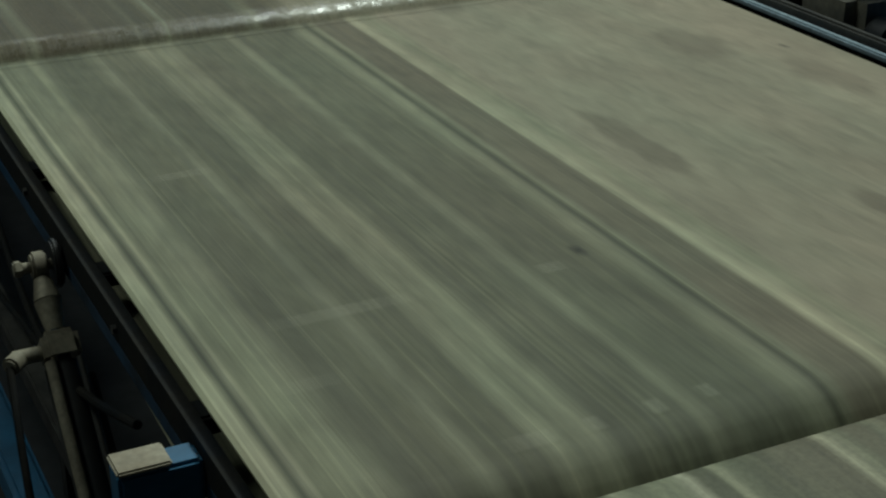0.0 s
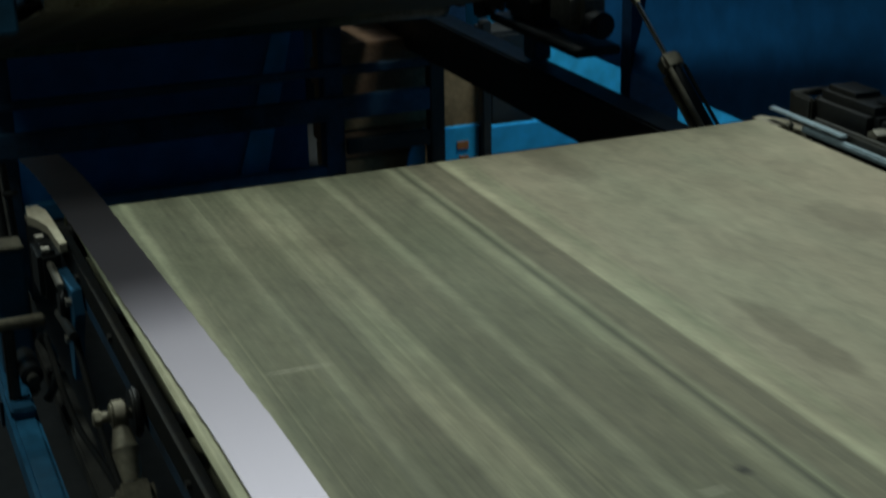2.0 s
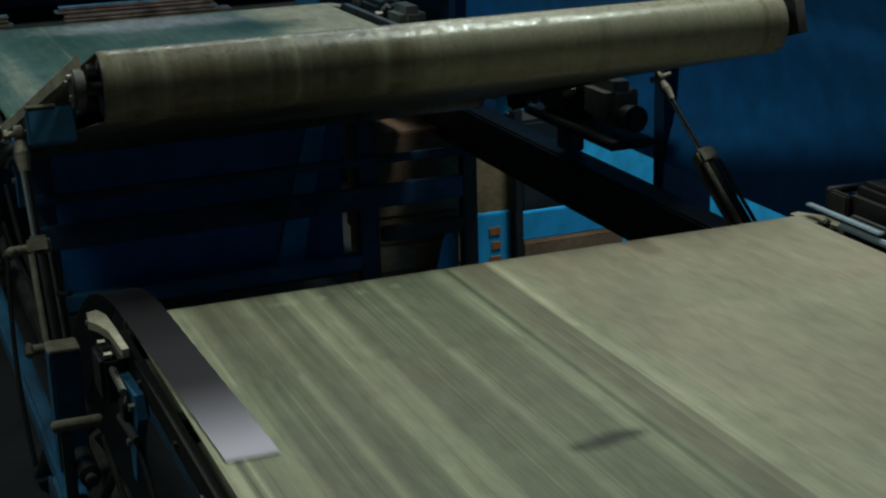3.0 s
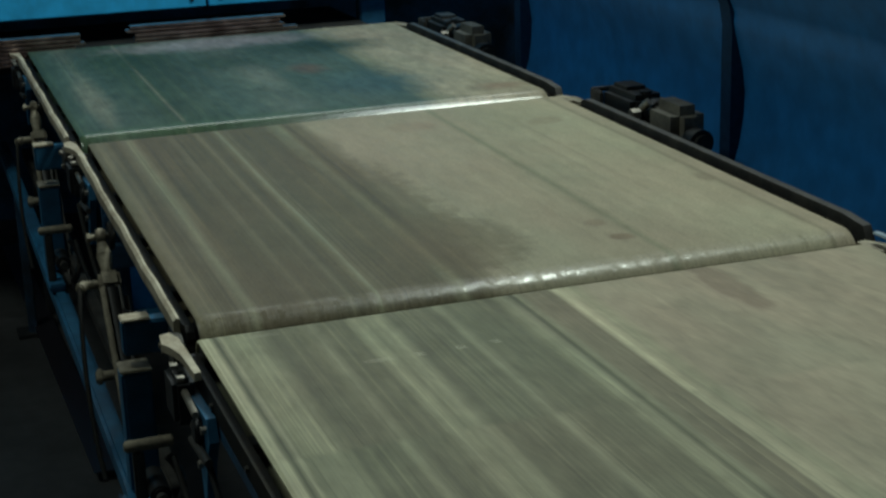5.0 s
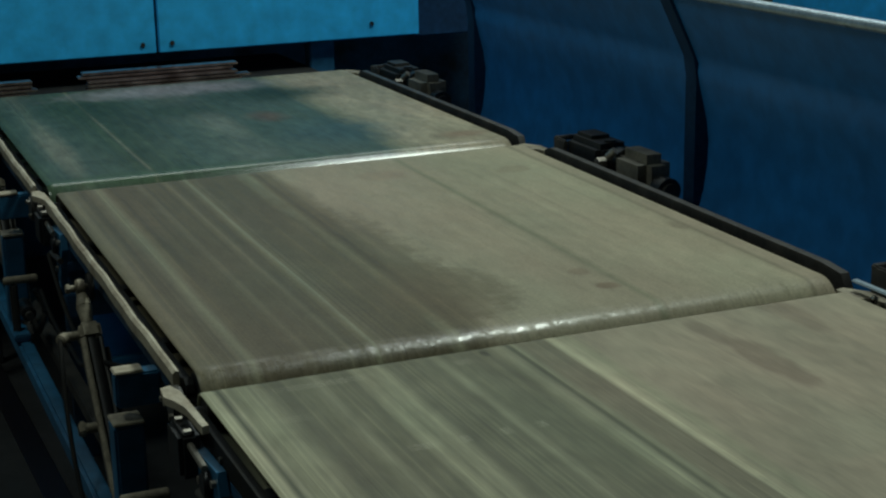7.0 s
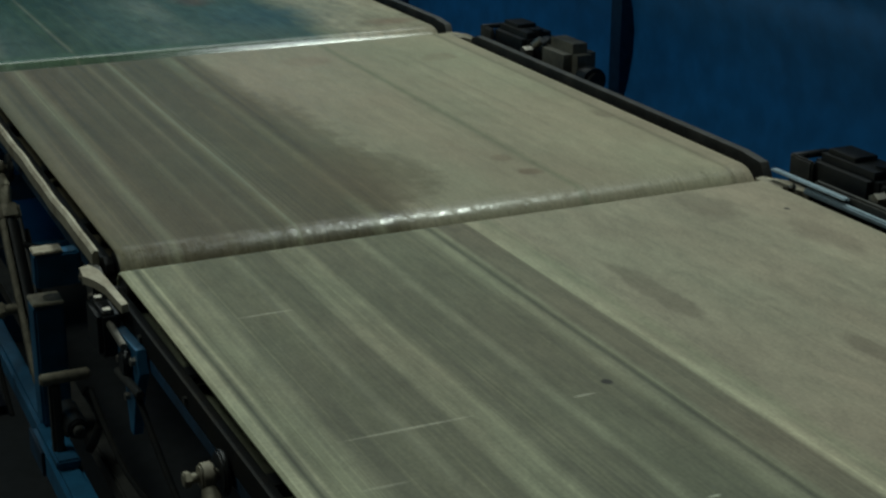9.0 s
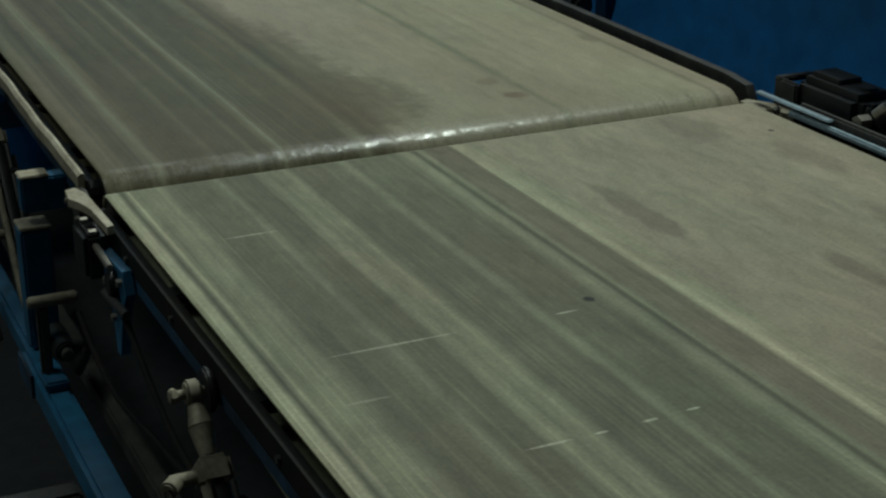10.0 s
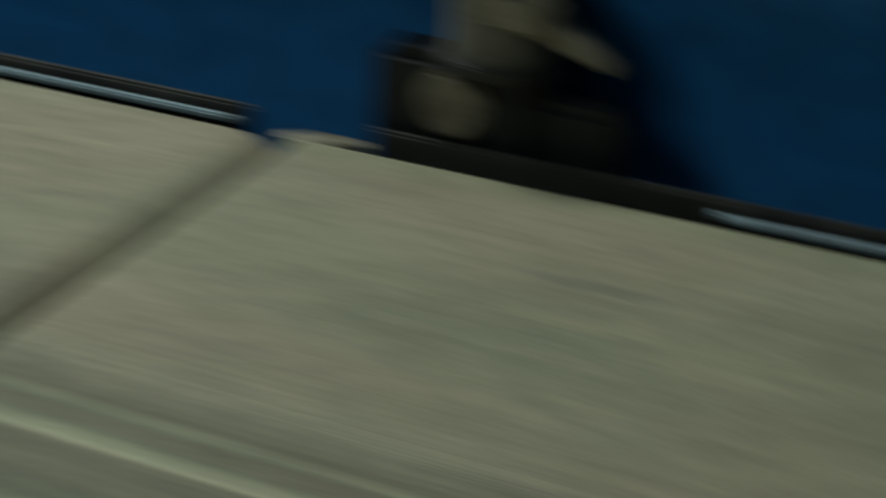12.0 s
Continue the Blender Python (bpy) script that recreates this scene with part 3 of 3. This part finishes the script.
        low = rod((-0.022, 0.0, 0.30), (-0.05, 0.0, 0.30), 0.011, seg=14, bevel=0.002)
        box(-0.062, -0.046, -0.014, 0.014, 0.286, 0.314, 0.004, low)
        part("flow_valve", low, mat_dust, c, "dusty flow valve on the barrel")
        part("switch_rail", box(0.024, 0.034, -0.008, 0.008, 0.08, blen - 0.03, 0.002), mat_band, c)
    thick = 0.0065 if slim else 0.011
    r = part("piston_rod", rod((0, 0, -0.40 * blen / 0.47), (0, 0, -0.045), thick, seg=18), mat_chrome, c, "bright chrome piston rod")
    k = 0.62 if slim else 0.88
    f = rod((0, 0, -0.10 * k), (0, 0, -0.055 * k), 0.013 * k, None, 18, 0.020 * k)
    rod((0, 0, -0.055 * k), (0, 0, -0.018 * k), 0.020 * k, f, 18, 0.012 * k, bevel=0.002)
    rod((-0.011 * k, 0, 0), (0.011 * k, 0, 0), 0.021 * k, f, 20, bevel=0.003)
    rod((-0.032 * k, 0, 0), (0.03, 0, 0), 0.008 * k, f, 14)
    rod((-0.036 * k, 0, 0), (-0.024 * k, 0, 0), 0.013 * k, f, 6, bevel=0.002)
    part("rod_end", f, mat_dust, r, "dusty cream rod eye with a pin")
    if not slim:
        part("pivot_disc", rod((0.016, 0, 0), (0.026, 0, 0), 0.032, seg=28, bevel=0.003), mat_black, r, "dark round pivot disc")
    r.matrix_basis = pose(0, 0, rod_out(end, base, hinge, 0))
    return c, r


MID_HINGE, NEAR_HINGE, FAR_HINGE = (PITCH - 0.005, H + 0.022), (0.0, H), (2 * PITCH - 0.022, H + 0.034)
MID_CYL = [(e, b, cylinder(e, b, MID_HINGE, n, n < 0.4)) for e, b, n in ((LEFT_END, LEFT_BASE, 0.505), (RIGHT_END, RIGHT_BASE, 0.26))]
cylinder(LEFT_END, LEFT_BASE, NEAR_HINGE)
cylinder(LEFT_END, LEFT_BASE, FAR_HINGE)


# ---- machine frame ----
fb = root("frame_beam", pose(0, 0, 0), "long blue painted steel frame beam on legs, scuffed and dirty", "beam")
part("beam", box(-0.115, -0.066, -4.4, 0.30, 0.50, 0.56, 0.008), mat_blue, fb)
part("beam", box(-0.104, -0.066, 0.302, 3.6, 0.51, 0.56, 0.008), mat_blue, fb)
part("splice_plate", box(-0.121, -0.116, 0.18, 0.30, 0.505, 0.555, 0.002), mat_blue_dk, fb)
for y in (-4.2, -1.9, 2.9):
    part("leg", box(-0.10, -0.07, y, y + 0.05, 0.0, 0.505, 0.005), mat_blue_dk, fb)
    part("foot", box(-0.14, -0.04, y - 0.03, y + 0.08, 0.0, 0.012, 0.003), mat_black, fb)
part("side_arm", box(-0.62, -0.117, -0.20, -0.15, 0.47, 0.51, 0.006), mat_band, fb, "grey dusty side arm")

thing("frame_channel", box(-0.02, 0.012, -4.2, 3.5, 0.50, 0.54, 0.004), mat_band, "long grey-black steel channel beside the frame beam", "channel")
for y in (-3.9, -0.5, 3.1):
    thing("channel_leg", box(-0.018, 0.010, y, y + 0.04, 0.0, 0.499, 0.004), mat_black, "black steel leg under the channel", "leg", "channel legs")


def stanchion(y):
    """A blue upright with a dusty top, standing on the frame beam."""
    s = root("frame_post", pose(0, y, 0), "blue steel upright with a dusty cream top", "post", "frame posts")
    part("upright", box(-0.098, -0.042, -0.03, 0.03, 0.561, 0.80, 0.005), mat_blue, s)
    part("cap", box(-0.099, -0.041, -0.031, 0.031, 0.80, 0.806, 0.002), mat_dust, s, "dusty cream post top")
    return s


st = stanchion(PITCH - 1.205)
for k in (-2, -1, 1):
    copy_thing(st, pose(0, PITCH - 1.205 + k * PITCH, 0))


def valve_box(y):
    v = root("valve_bracket", pose(-0.10, y, 0.56), "oily steel valve bracket on the frame beam", "bracket", "valve brackets")
    part("arm", box(-0.008, 0.012, -0.012, 0.012, 0.0, 0.15, 0.005), mat_band, v)
    bow = [Vector((0.055 + 0.022 * math.sin(a), 0, 0.15 - 0.022 - 0.022 * (1 - math.cos(a)) * 0.5 - 0.10 * k / 8)) for k, a in enumerate([j * math.pi / 8 for j in range(9)])]
    part("bent_arm", tube(bow, 0.008), mat_band, v, "bent oily pipe arm")
    part("top_tube", rod((-0.022, 0, 0.158), (0.066, 0, 0.158), 0.011, seg=18, bevel=0.003), mat_dust, v, "dusty pale top tube")
    part("valve", rod((0.03, -0.05, 0.075), (0.03, 0.05, 0.075), 0.019, seg=18, bevel=0.004), mat_black, v)
    part("valve_knob", rod((0.03, -0.07, 0.075), (0.03, -0.052, 0.075), 0.011, seg=12, bevel=0.002), mat_band, v)
    part("base", box(-0.012, 0.03, -0.05, 0.05, 0.0, 0.02, 0.004), mat_blue, v)
    return v


vb = valve_box(0.13)
copy_thing(vb, pose(-0.10, PITCH + 0.13, 0.56))
copy_thing(vb, pose(-0.10, -PITCH + 0.13, 0.56))


def air_line(y0, y1, z, sag, k):
    """A dark hose sagging along the frame from one bracket to the next."""
    pts = [Vector((-0.030 - 0.010 * math.sin(3.1 * u + k), y0 + (y1 - y0) * u, z - sag * 4 * u * (1 - u) + 0.008 * math.sin(9 * u + k))) for u in [j / 16 for j in range(17)]]
    return thing("air_line", tube(pts, 0.0055, 8), mat_plate, "dark rubber air line sagging along the frame", "hose", "air lines")


for n in (-1, 0, 1):
    air_line(n * PITCH - 0.15, n * PITCH - 1.02, 0.845, 0.10, n)
    air_line(n * PITCH + 0.10, n * PITCH - 0.52, 0.69, 0.06, n + 2)


def gear_motor(y, z):
    """A right-angle gearbox on its bracket, with a squarish motor behind it."""
    g = root("gear_motor", pose(W, y, z), "greasy dark geared motor beside the belt", "motor", "drive motors")
    gb = box(0.085, 0.19, -0.235, -0.045, -0.07, 0.052, 0.016)
    box(0.10, 0.175, -0.16, -0.06, 0.04, 0.062, 0.010, gb)
    rod((0.14, -0.20, 0.035), (0.14, -0.20, 0.058), 0.022, gb, 20, bevel=0.005)
    box(0.10, 0.18, -0.262, -0.234, -0.05, 0.04, 0.008, gb)
    part("gearbox", gb, mat_black, g, "oily black gearbox")
    br = box(0.07, 0.082, -0.07, 0.0, -0.06, 0.038, 0.004)
    box(0.07, 0.16, -0.02, 0.0, 0.028, 0.04, 0.003, br)
    part("bracket", br, mat_band, g, "dull folded steel bracket")
    m = box(0.09, 0.185, -0.465, -0.30, -0.055, 0.062, 0.026)
    part("motor_body", m, mat_motor, g, "dusty grey motor body with rounded edges")
    part("coupling", rod((0.137, -0.302, 0.015), (0.137, -0.258, 0.015), 0.035, seg=24, bevel=0.004), mat_black, g)
    part("tail", rod((0.137, -0.53, -0.02), (0.137, -0.463, -0.02), 0.034, seg=28, bevel=0.012), mat_black, g, "round dark tail cover")
    part("shaft_nut", rod((0.066, -0.262, 0.012), (0.092, -0.262, 0.012), 0.015, seg=6), mat_bolt, g)
    part("cable_gland", rod((0.088, -0.285, 0.03), (0.10, -0.302, 0.05), 0.011, seg=12), mat_bolt, g)
    part("mount", box(0.066, 0.19, -0.52, 0.0, -0.095, -0.072, 0.004), mat_black, g)
    part("mount_leg", box(0.13, 0.18, -0.15, -0.08, H - z - 0.18, -0.094, 0.004), mat_blue_dk, g)
    return g


gm = gear_motor(0.005, H + 0.004)
for y in (PITCH - 0.08, 2 * PITCH - 0.1):
    copy_thing(gm, pose(W + 0.01, y, H + 0.012))


def upright_motor(y, z):
    """A geared motor standing on end, its pale round cover towards the belt."""
    g = root("upright_gear_motor", pose(W, y, z), "greasy upright geared motor with a pale round cover", "motor", "drive motors")
    gb = box(0.10, 0.20, -0.21, 0.05, -0.09, 0.10, 0.018)
    box(0.12, 0.20, -0.33, -0.20, -0.07, 0.05, 0.014, gb)
    part("gearbox", gb, mat_black, g, "oily black gearbox")
    part("cover", rod((0.078, -0.085, 0.035), (0.104, -0.085, 0.035), 0.052, seg=32, bevel=0.010), mat_dust, g, "dusty pale round cover")
    part("motor_body", rod((0.15, -0.13, 0.09), (0.15, -0.13, 0.29), 0.075, seg=36, bevel=0.010), mat_motor, g, "dusty grey upright motor body")
    part("terminal_box", box(0.075, 0.135, -0.23, -0.10, 0.155, 0.215, 0.010), mat_dust, g, "dusty pale terminal box")
    part("cable_tray", prism([(-0.21, 0.19), (-0.31, 0.125), (-0.315, 0.115), (-0.20, 0.15)], 0.10, 0.15), mat_dust, g, "dusty pale sloping plate")
    part("flange", rod((0.15, -0.13, 0.085), (0.15, -0.13, 0.105), 0.088, seg=32, bevel=0.003), mat_band, g)
    part("mount", box(0.066, 0.21, -0.33, 0.05, -0.115, -0.092, 0.004), mat_black, g)
    part("mount_leg", box(0.13, 0.18, -0.15, -0.08, H - z - 0.18, -0.114, 0.004), mat_blue_dk, g)
    return g


upright_motor(YN - RN - 0.14, H + 0.03)


# ---- blue guard along the far side ----
GX = 1.62
GUARD_LINE = [(-0.014, 0.78), (-0.002, 0.84), (0.014, 0.90), (0.024, 0.97), (0.026, 1.03), (0.018, 1.09), (0.004, 1.145), (-0.006, 1.185), (-0.012, 1.215),
              (-0.010, 1.238), (-0.020, 1.262), (-0.10, 1.425)]   # (x, z) from the bottom edge to the top rail


def barrier(y0, y1):
    """A folded sheet panel between two posts: the upper leaf leans back, the lower one tucks under."""
    g = root("safety_barrier", pose(GX, (y0 + y1) / 2, 0), "folded blue sheet-metal guard panel with a pale top rail", "barrier", "safety barrier sections")
    l = (y1 - y0) / 2 - 0.002
    prof = GUARD_LINE + [(x + 0.005, z + 0.001) for x, z in reversed(GUARD_LINE)]
    part("sheet", prism(prof, -l, l, axis="y"), mat_guard, g, smooth=60)
    part("top_rail", rod((-0.10, -l, 1.432), (-0.10, l, 1.432), 0.013, seg=18), mat_rail, g, "pale worn top rail")
    return g


def guard_post(y):
    p = root("guard_post", pose(GX, y, 0), "blue guard post with a folded cover strip, shade painted in dark", "post", "guard posts")
    prof = [(-0.016, 0.0), (-0.016, 1.2), (-0.025, 1.255), (-0.105, 1.415), (-0.08, 1.42), (0.03, 1.25), (0.13, 0.95), (0.13, 0.0)]
    # the rib's shade comes from its darker blue
    part("upright", prism(prof, -0.026, 0.026, axis="y"), mat_shaded_blue, p)
    part("base_plate", box(-0.05, 0.17, -0.07, 0.07, 0.0, 0.012, 0.003), mat_black, p)
    return p


POSTS = [1.07 + k * 1.43 for k in range(-4, 2)]
gp = guard_post(POSTS[0])
for y in POSTS[1:]:
    copy_thing(gp, pose(GX, y, 0))
gpan = barrier(POSTS[0], POSTS[1])
for a, b in zip(POSTS[1:], POSTS[2:]):
    copy_thing(gpan, pose(GX, (a + b) / 2, 0))


# ---- machine housing at the end of the line ----
def housing():
    h = root("machine_housing", pose(0, 3.32, 0), "bright blue painted sheet-steel machine housing with bolted panels", "machine housing")
    for x0, x1 in ((-1.1, 0.688), (0.698, 1.74)):
        p = part("panel", box(x0, x1, 0.0, 0.02, 1.045, 2.3, 0.004), mat_panel, h, "bright blue bolted panel")
        for bx, bz in ((x0 + 0.05, 1.08), (x1 - (0.05 if x0 < 0 else 0.2), 1.08 + (0.02 if x0 > 0 else 0))):
            part("bolt", rod((bx, -0.006, bz), (bx, 0.004, bz), 0.009, seg=6), mat_black, p)
    # housing front goes on in shadow here: shadow painted as dark blue
    part("shaded_panel", box(1.745, 2.6, 0.05, 0.07, 1.03, 2.3, 0.004), mat_shaded_blue, h, "set-back blue side panel, painted dark as if in shadow")
    part("frame_lip", box(-1.1, 2.6, 0.08, 0.09, 1.03, 1.10, 0.004), mat_blue_dk, h)
    part("leg", box(1.30, 1.40, 0.05, 0.12, 0.0, 1.04, 0.005), mat_blue, h, "blue square leg")
    part("leg", box(-0.9, -0.8, 0.05, 0.12, 0.0, 1.04, 0.005), mat_blue, h, "blue square leg")
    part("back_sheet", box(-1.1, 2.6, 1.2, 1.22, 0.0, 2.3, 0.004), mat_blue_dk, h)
    part("roof", box(-1.1, 2.6, 0.0, 1.22, 2.3, 2.32, 0.004), mat_blue, h)
    part("shelf", box(-0.8, 1.3, -0.26, 0.5, 0.90, 0.94, 0.004), mat_black, h, "dark support shelf")
    return h


housing()
rnd = random.Random(3)


def strip_stack(x0, x1, n):
    s = root("strip_stack", pose((x0 + x1) / 2, 3.2, 0.941), "stack of pinkish glossy metal strips with ragged edges", "metal stack", "strip stacks")
    w = (x1 - x0) / 2
    for k in range(n):
        o, d = rnd.uniform(-0.02, 0.02), rnd.uniform(-0.05, 0.03)
        part("metal_strip", box(-w + o, w + o + rnd.uniform(-0.03, 0.03), -0.26 + 0.018 * k + 0.2 * d, -0.21 + 0.018 * k + 0.2 * d, k * 0.0115, k * 0.0115 + 0.0078, 0.002), mat_copper, s)
    return s


strip_stack(-0.45, 0.18, 7)
strip_stack(0.36, 0.92, 8)

# ---- under the line: what shows through the raised section ----
def crate():
    c = root("steel_bin", pose(0.0, 2.10, 0), "dark blue slatted steel collecting bin on legs", "bin")
    part("back_sheet", box(0.14, 1.10, 0.16, 0.17, 0.24, 0.74, 0.003), mat_guard, c, "blue sheet back")
    for z0, z1 in ((0.598, 0.625), (0.455, 0.53)):
        part("slat", box(0.10, 1.454, -0.03, -0.008, z0, z1, 0.004), mat_blue_dk, c)
    for x in (0.10, 1.105):
        part("leg", box(x, x + 0.065, -0.007, 0.04, 0.0, 0.80, 0.004), mat_blue_dk, c)
    part("tray", box(0.14, 1.10, 0.0, 0.16, 0.24, 0.255, 0.003), mat_black, c)
    # added brighter sheet in place of the light streak on the blue back
    lean = prism([(0.865, 0.256), (0.955, 0.256), (1.062, 0.735), (1.000, 0.735)], 0.150, 0.156, axis="y")
    part("light_streak_sheet", lean, mat_panel, c, "bright blue slanted sheet standing in for a streak of light in the bin")
    part("foot_rail", box(0.166, 1.104, -0.02, 0.02, 0.255, 0.305, 0.004), mat_blue, c)
    return c


crate()


def timber(x0, x1, y0, y1, z0, z1, mat, label):
    return thing("timber_board", box(x0, x1, y0, y1, z0, z1, 0.006), mat, label, "board", "stacked boards")


for k, z in enumerate((0.0, 0.095, 0.19, 0.285, 0.38, 0.475, 0.57)):
    timber(1.20 - 0.01 * (k % 2), 1.50 + 0.012 * (k % 3), 2.2, 2.5, z, z + 0.0935, mat_card if k in (2, 4) else mat_wood, "rough brown timber board in a stack")
thing("timber_post", box(1.53, 1.71, 2.23, 2.32, 0.0, 0.60, 0.008), mat_card, "tan timber post standing on the floor", "post")
for x0, x1 in ((1.456, 1.508), (1.64, 1.672)):
    thing("frame_post", box(x0, x1, 2.08, 2.12, 0.0, 0.72, 0.004), mat_black, "thin black steel upright", "post", "thin uprights")
thing("cross_beam", box(1.172, 1.455, 2.075, 2.098, 0.338, 0.388, 0.004), mat_black, "black cross bar between the uprights", "beam")
thing("offcut_sheet", prism([(1.33, 0.0), (1.455, 0.0), (1.455, 0.378), (1.435, 0.37), (1.40, 0.30)], 2.13, 2.137, axis="y"), mat_panel, "bright blue torn sheet offcut leaning on an upright", "sheet")


def low_cover(y0, y1, x, z1):
    c = root("floor_cover", pose(x - 0.1, (y0 + y1) / 2, 0), "bright blue sloping floor-level cover", "cover", "floor covers")
    l = (y1 - y0) / 2
    part("panel", prism([(-0.01, 0.0), (0.26, z1), (0.27, z1), (0.27, 0.0)], -l, l, axis="y"), mat_panel, c)
    return c


def cabinet():
    c = root("machine_cabinet", pose(3.1, 0.5, 0), "bright blue sheet-steel machine cabinet behind the guard", "cabinet")
    for k in range(4):
        part("door", box(0.0, 0.02, -2.4 + 1.2 * k, -1.21 + 1.2 * k, 0.1, 2.2, 0.006), mat_panel, c)
    part("body", box(0.021, 0.8, -2.4, 2.4, 0.0, 2.3, 0.01), mat_blue, c)
    return c


cabinet()
low_cover(0.9, 2.4, 2.35, 0.62)
low_cover(2.45, 4.2, 2.35, 0.58)
lp = root("marked_panel", pose(1.509, 2.11, 0), "bright blue low panel with an orange painted marking", "panel")
part("sheet", box(0.0, 0.131, 0.0, 0.02, 0.0, 0.375, 0.004), mat_panel, lp)
for k in range(3):
    part("marking", box(0.05 + 0.008 * (k % 2), 0.09, -0.004, 0.001, 0.20 + 0.05 * k, 0.225 + 0.05 * k, 0), mat_orange, lp, "orange painted bar", smooth=0)
thing("timber_board", box(1.674, 2.05, 2.09, 2.16, 0.0, 0.266, 0.006), mat_wood, "rough brown timber block on the floor", "board")
thing("control_box", box(1.70, 1.87, 2.165, 2.33, 0.0, 0.66, 0.012), mat_black, "black steel control box standing on the floor", "box")
thing("low_panel", box(1.674, 2.02, 2.10, 2.12, 0.267, 0.365, 0.004), mat_panel, "bright blue low panel resting on a timber block", "panel")
sk = root("motor_beam", pose(0, 0, 0), "long black steel beam on legs carrying the motors", "beam")
part("beam", box(1.42, 1.50, -2.0, 3.2, 0.63, 0.77, 0.006), mat_black, sk)
for y in (-1.9, -0.4, 2.9):
    part("leg", box(1.43, 1.49, y, y + 0.06, 0.0, 0.632, 0.005), mat_black, sk)

# ---- hall ----
tagged(thing("floor", box(-6, 8, -9, 11, -0.1, 0.0, 0), mat_floor, "dark oily concrete floor", "floor"), kind="structure")
for nm, b in (("wall_north", (-6, 8, 11, 11.2, 0, 7)), ("wall_south", (-6, 8, -9.2, -9, 0, 7)), ("wall_west", (-6.2, -6, -9, 11, 0, 7)), ("wall_east", (8, 8.2, -9, 11, 0, 7))):
    tagged(thing(nm, box(*b, 0), mat_hall, "plain grey hall wall", "wall"), kind="structure")
tagged(thing("ceiling", box(-6.2, 8.2, -9.2, 11.2, 7.0, 7.2, 0), mat_hall, "plain grey hall ceiling", "ceiling"), kind="structure")


# ---- the steel strip that runs through ----
STRIP_N, STRIP_L = 44, 0.055
strip = root("steel_strip", pose(0.0, 0.0, 0.0), "bright flat steel strip sliding along the belt and over its end", "metal strip")
STRIP = []
for i in range(STRIP_N):
    bm = box(-0.036, 0.036, -STRIP_L / 2 - 0.0004, STRIP_L / 2 + 0.0004, 0.0, 0.0012, 0)
    STRIP.append(part("strip_piece", bm, mat_strip, strip, smooth=0))


def strip_place(s, r=0.75):
    """Along the strip's way by s metres past the belt's end: (y, z, slope)."""
    if s <= 0.0:
        return s, H + 0.002, 0.0
    full = radians(38)
    if s <= r * full:
        a = s / r
        return r * math.sin(a), H + 0.002 - r * (1 - math.cos(a)), -a
    y, z = r * math.sin(full), H + 0.002 - r * (1 - math.cos(full))
    s -= r * full
    d = (z - 0.03) / math.sin(full)
    if s <= d:
        return y + s * math.cos(full), z - s * math.sin(full), -full
    return y + d * math.cos(full) + (s - d), 0.03, 0.0


def strip_tip(t):
    v = 1.37
    s = -1.23 + v * (t - 0.8)
    return min(s, 4.3)


# ---- motion ----
def flap_angle(t):
    """Degrees by which the tilting section is raised."""
    def ease(a, b, t):
        k = min(1, max(0, (t - a) / (b - a)))
        return k * k * (3 - 2 * k)
    return RAISED * (ease(0.16, 0.62, t) - ease(3.98, 4.40, t))


def motions():
    times = [k / 10 for k in range(121)]
    dense = [k / 30 for k in range(361)]
    flap = [t for t in dense if t < 0.8 or 3.9 < t < 4.6] + [12.0]
    walk(mid_belt, [(t, pose(MID_X, *MID_HINGE, -MID_TILT * (1 - flap_angle(t) / RAISED) - flap_angle(t))) for t in flap])
    for e, b, (c, r) in MID_CYL:
        walk(c, [(t, cylinder_pose(e, b, MID_HINGE, flap_angle(t))) for t in flap])
        walk(r, [(t, pose(0, 0, rod_out(e, b, MID_HINGE, flap_angle(t)))) for t in flap])
    run = [t for t in dense if t < 8.85]
    for i, ob in PIECES:
        rows = [(t, piece_pose(i, t)) for t in run]
        walk(ob, rows + [(12.0, piece_pose(i, 12.0))])
    for i, ob in enumerate(STRIP):
        rows = []
        for t in [k / 15 for k in range(76)] + [12.0]:
            y, z, a = strip_place(strip_tip(t) - (i + 0.5) * STRIP_L, 0.75 + 2.6 * max(0.0, min(1.0, (2.4 - t) / 0.45)))
            rows.append((t, pose(0.053 - 0.026 * max(0.0, y + 0.9), y, z, math.degrees(a))))
        walk(ob, rows)


motions()
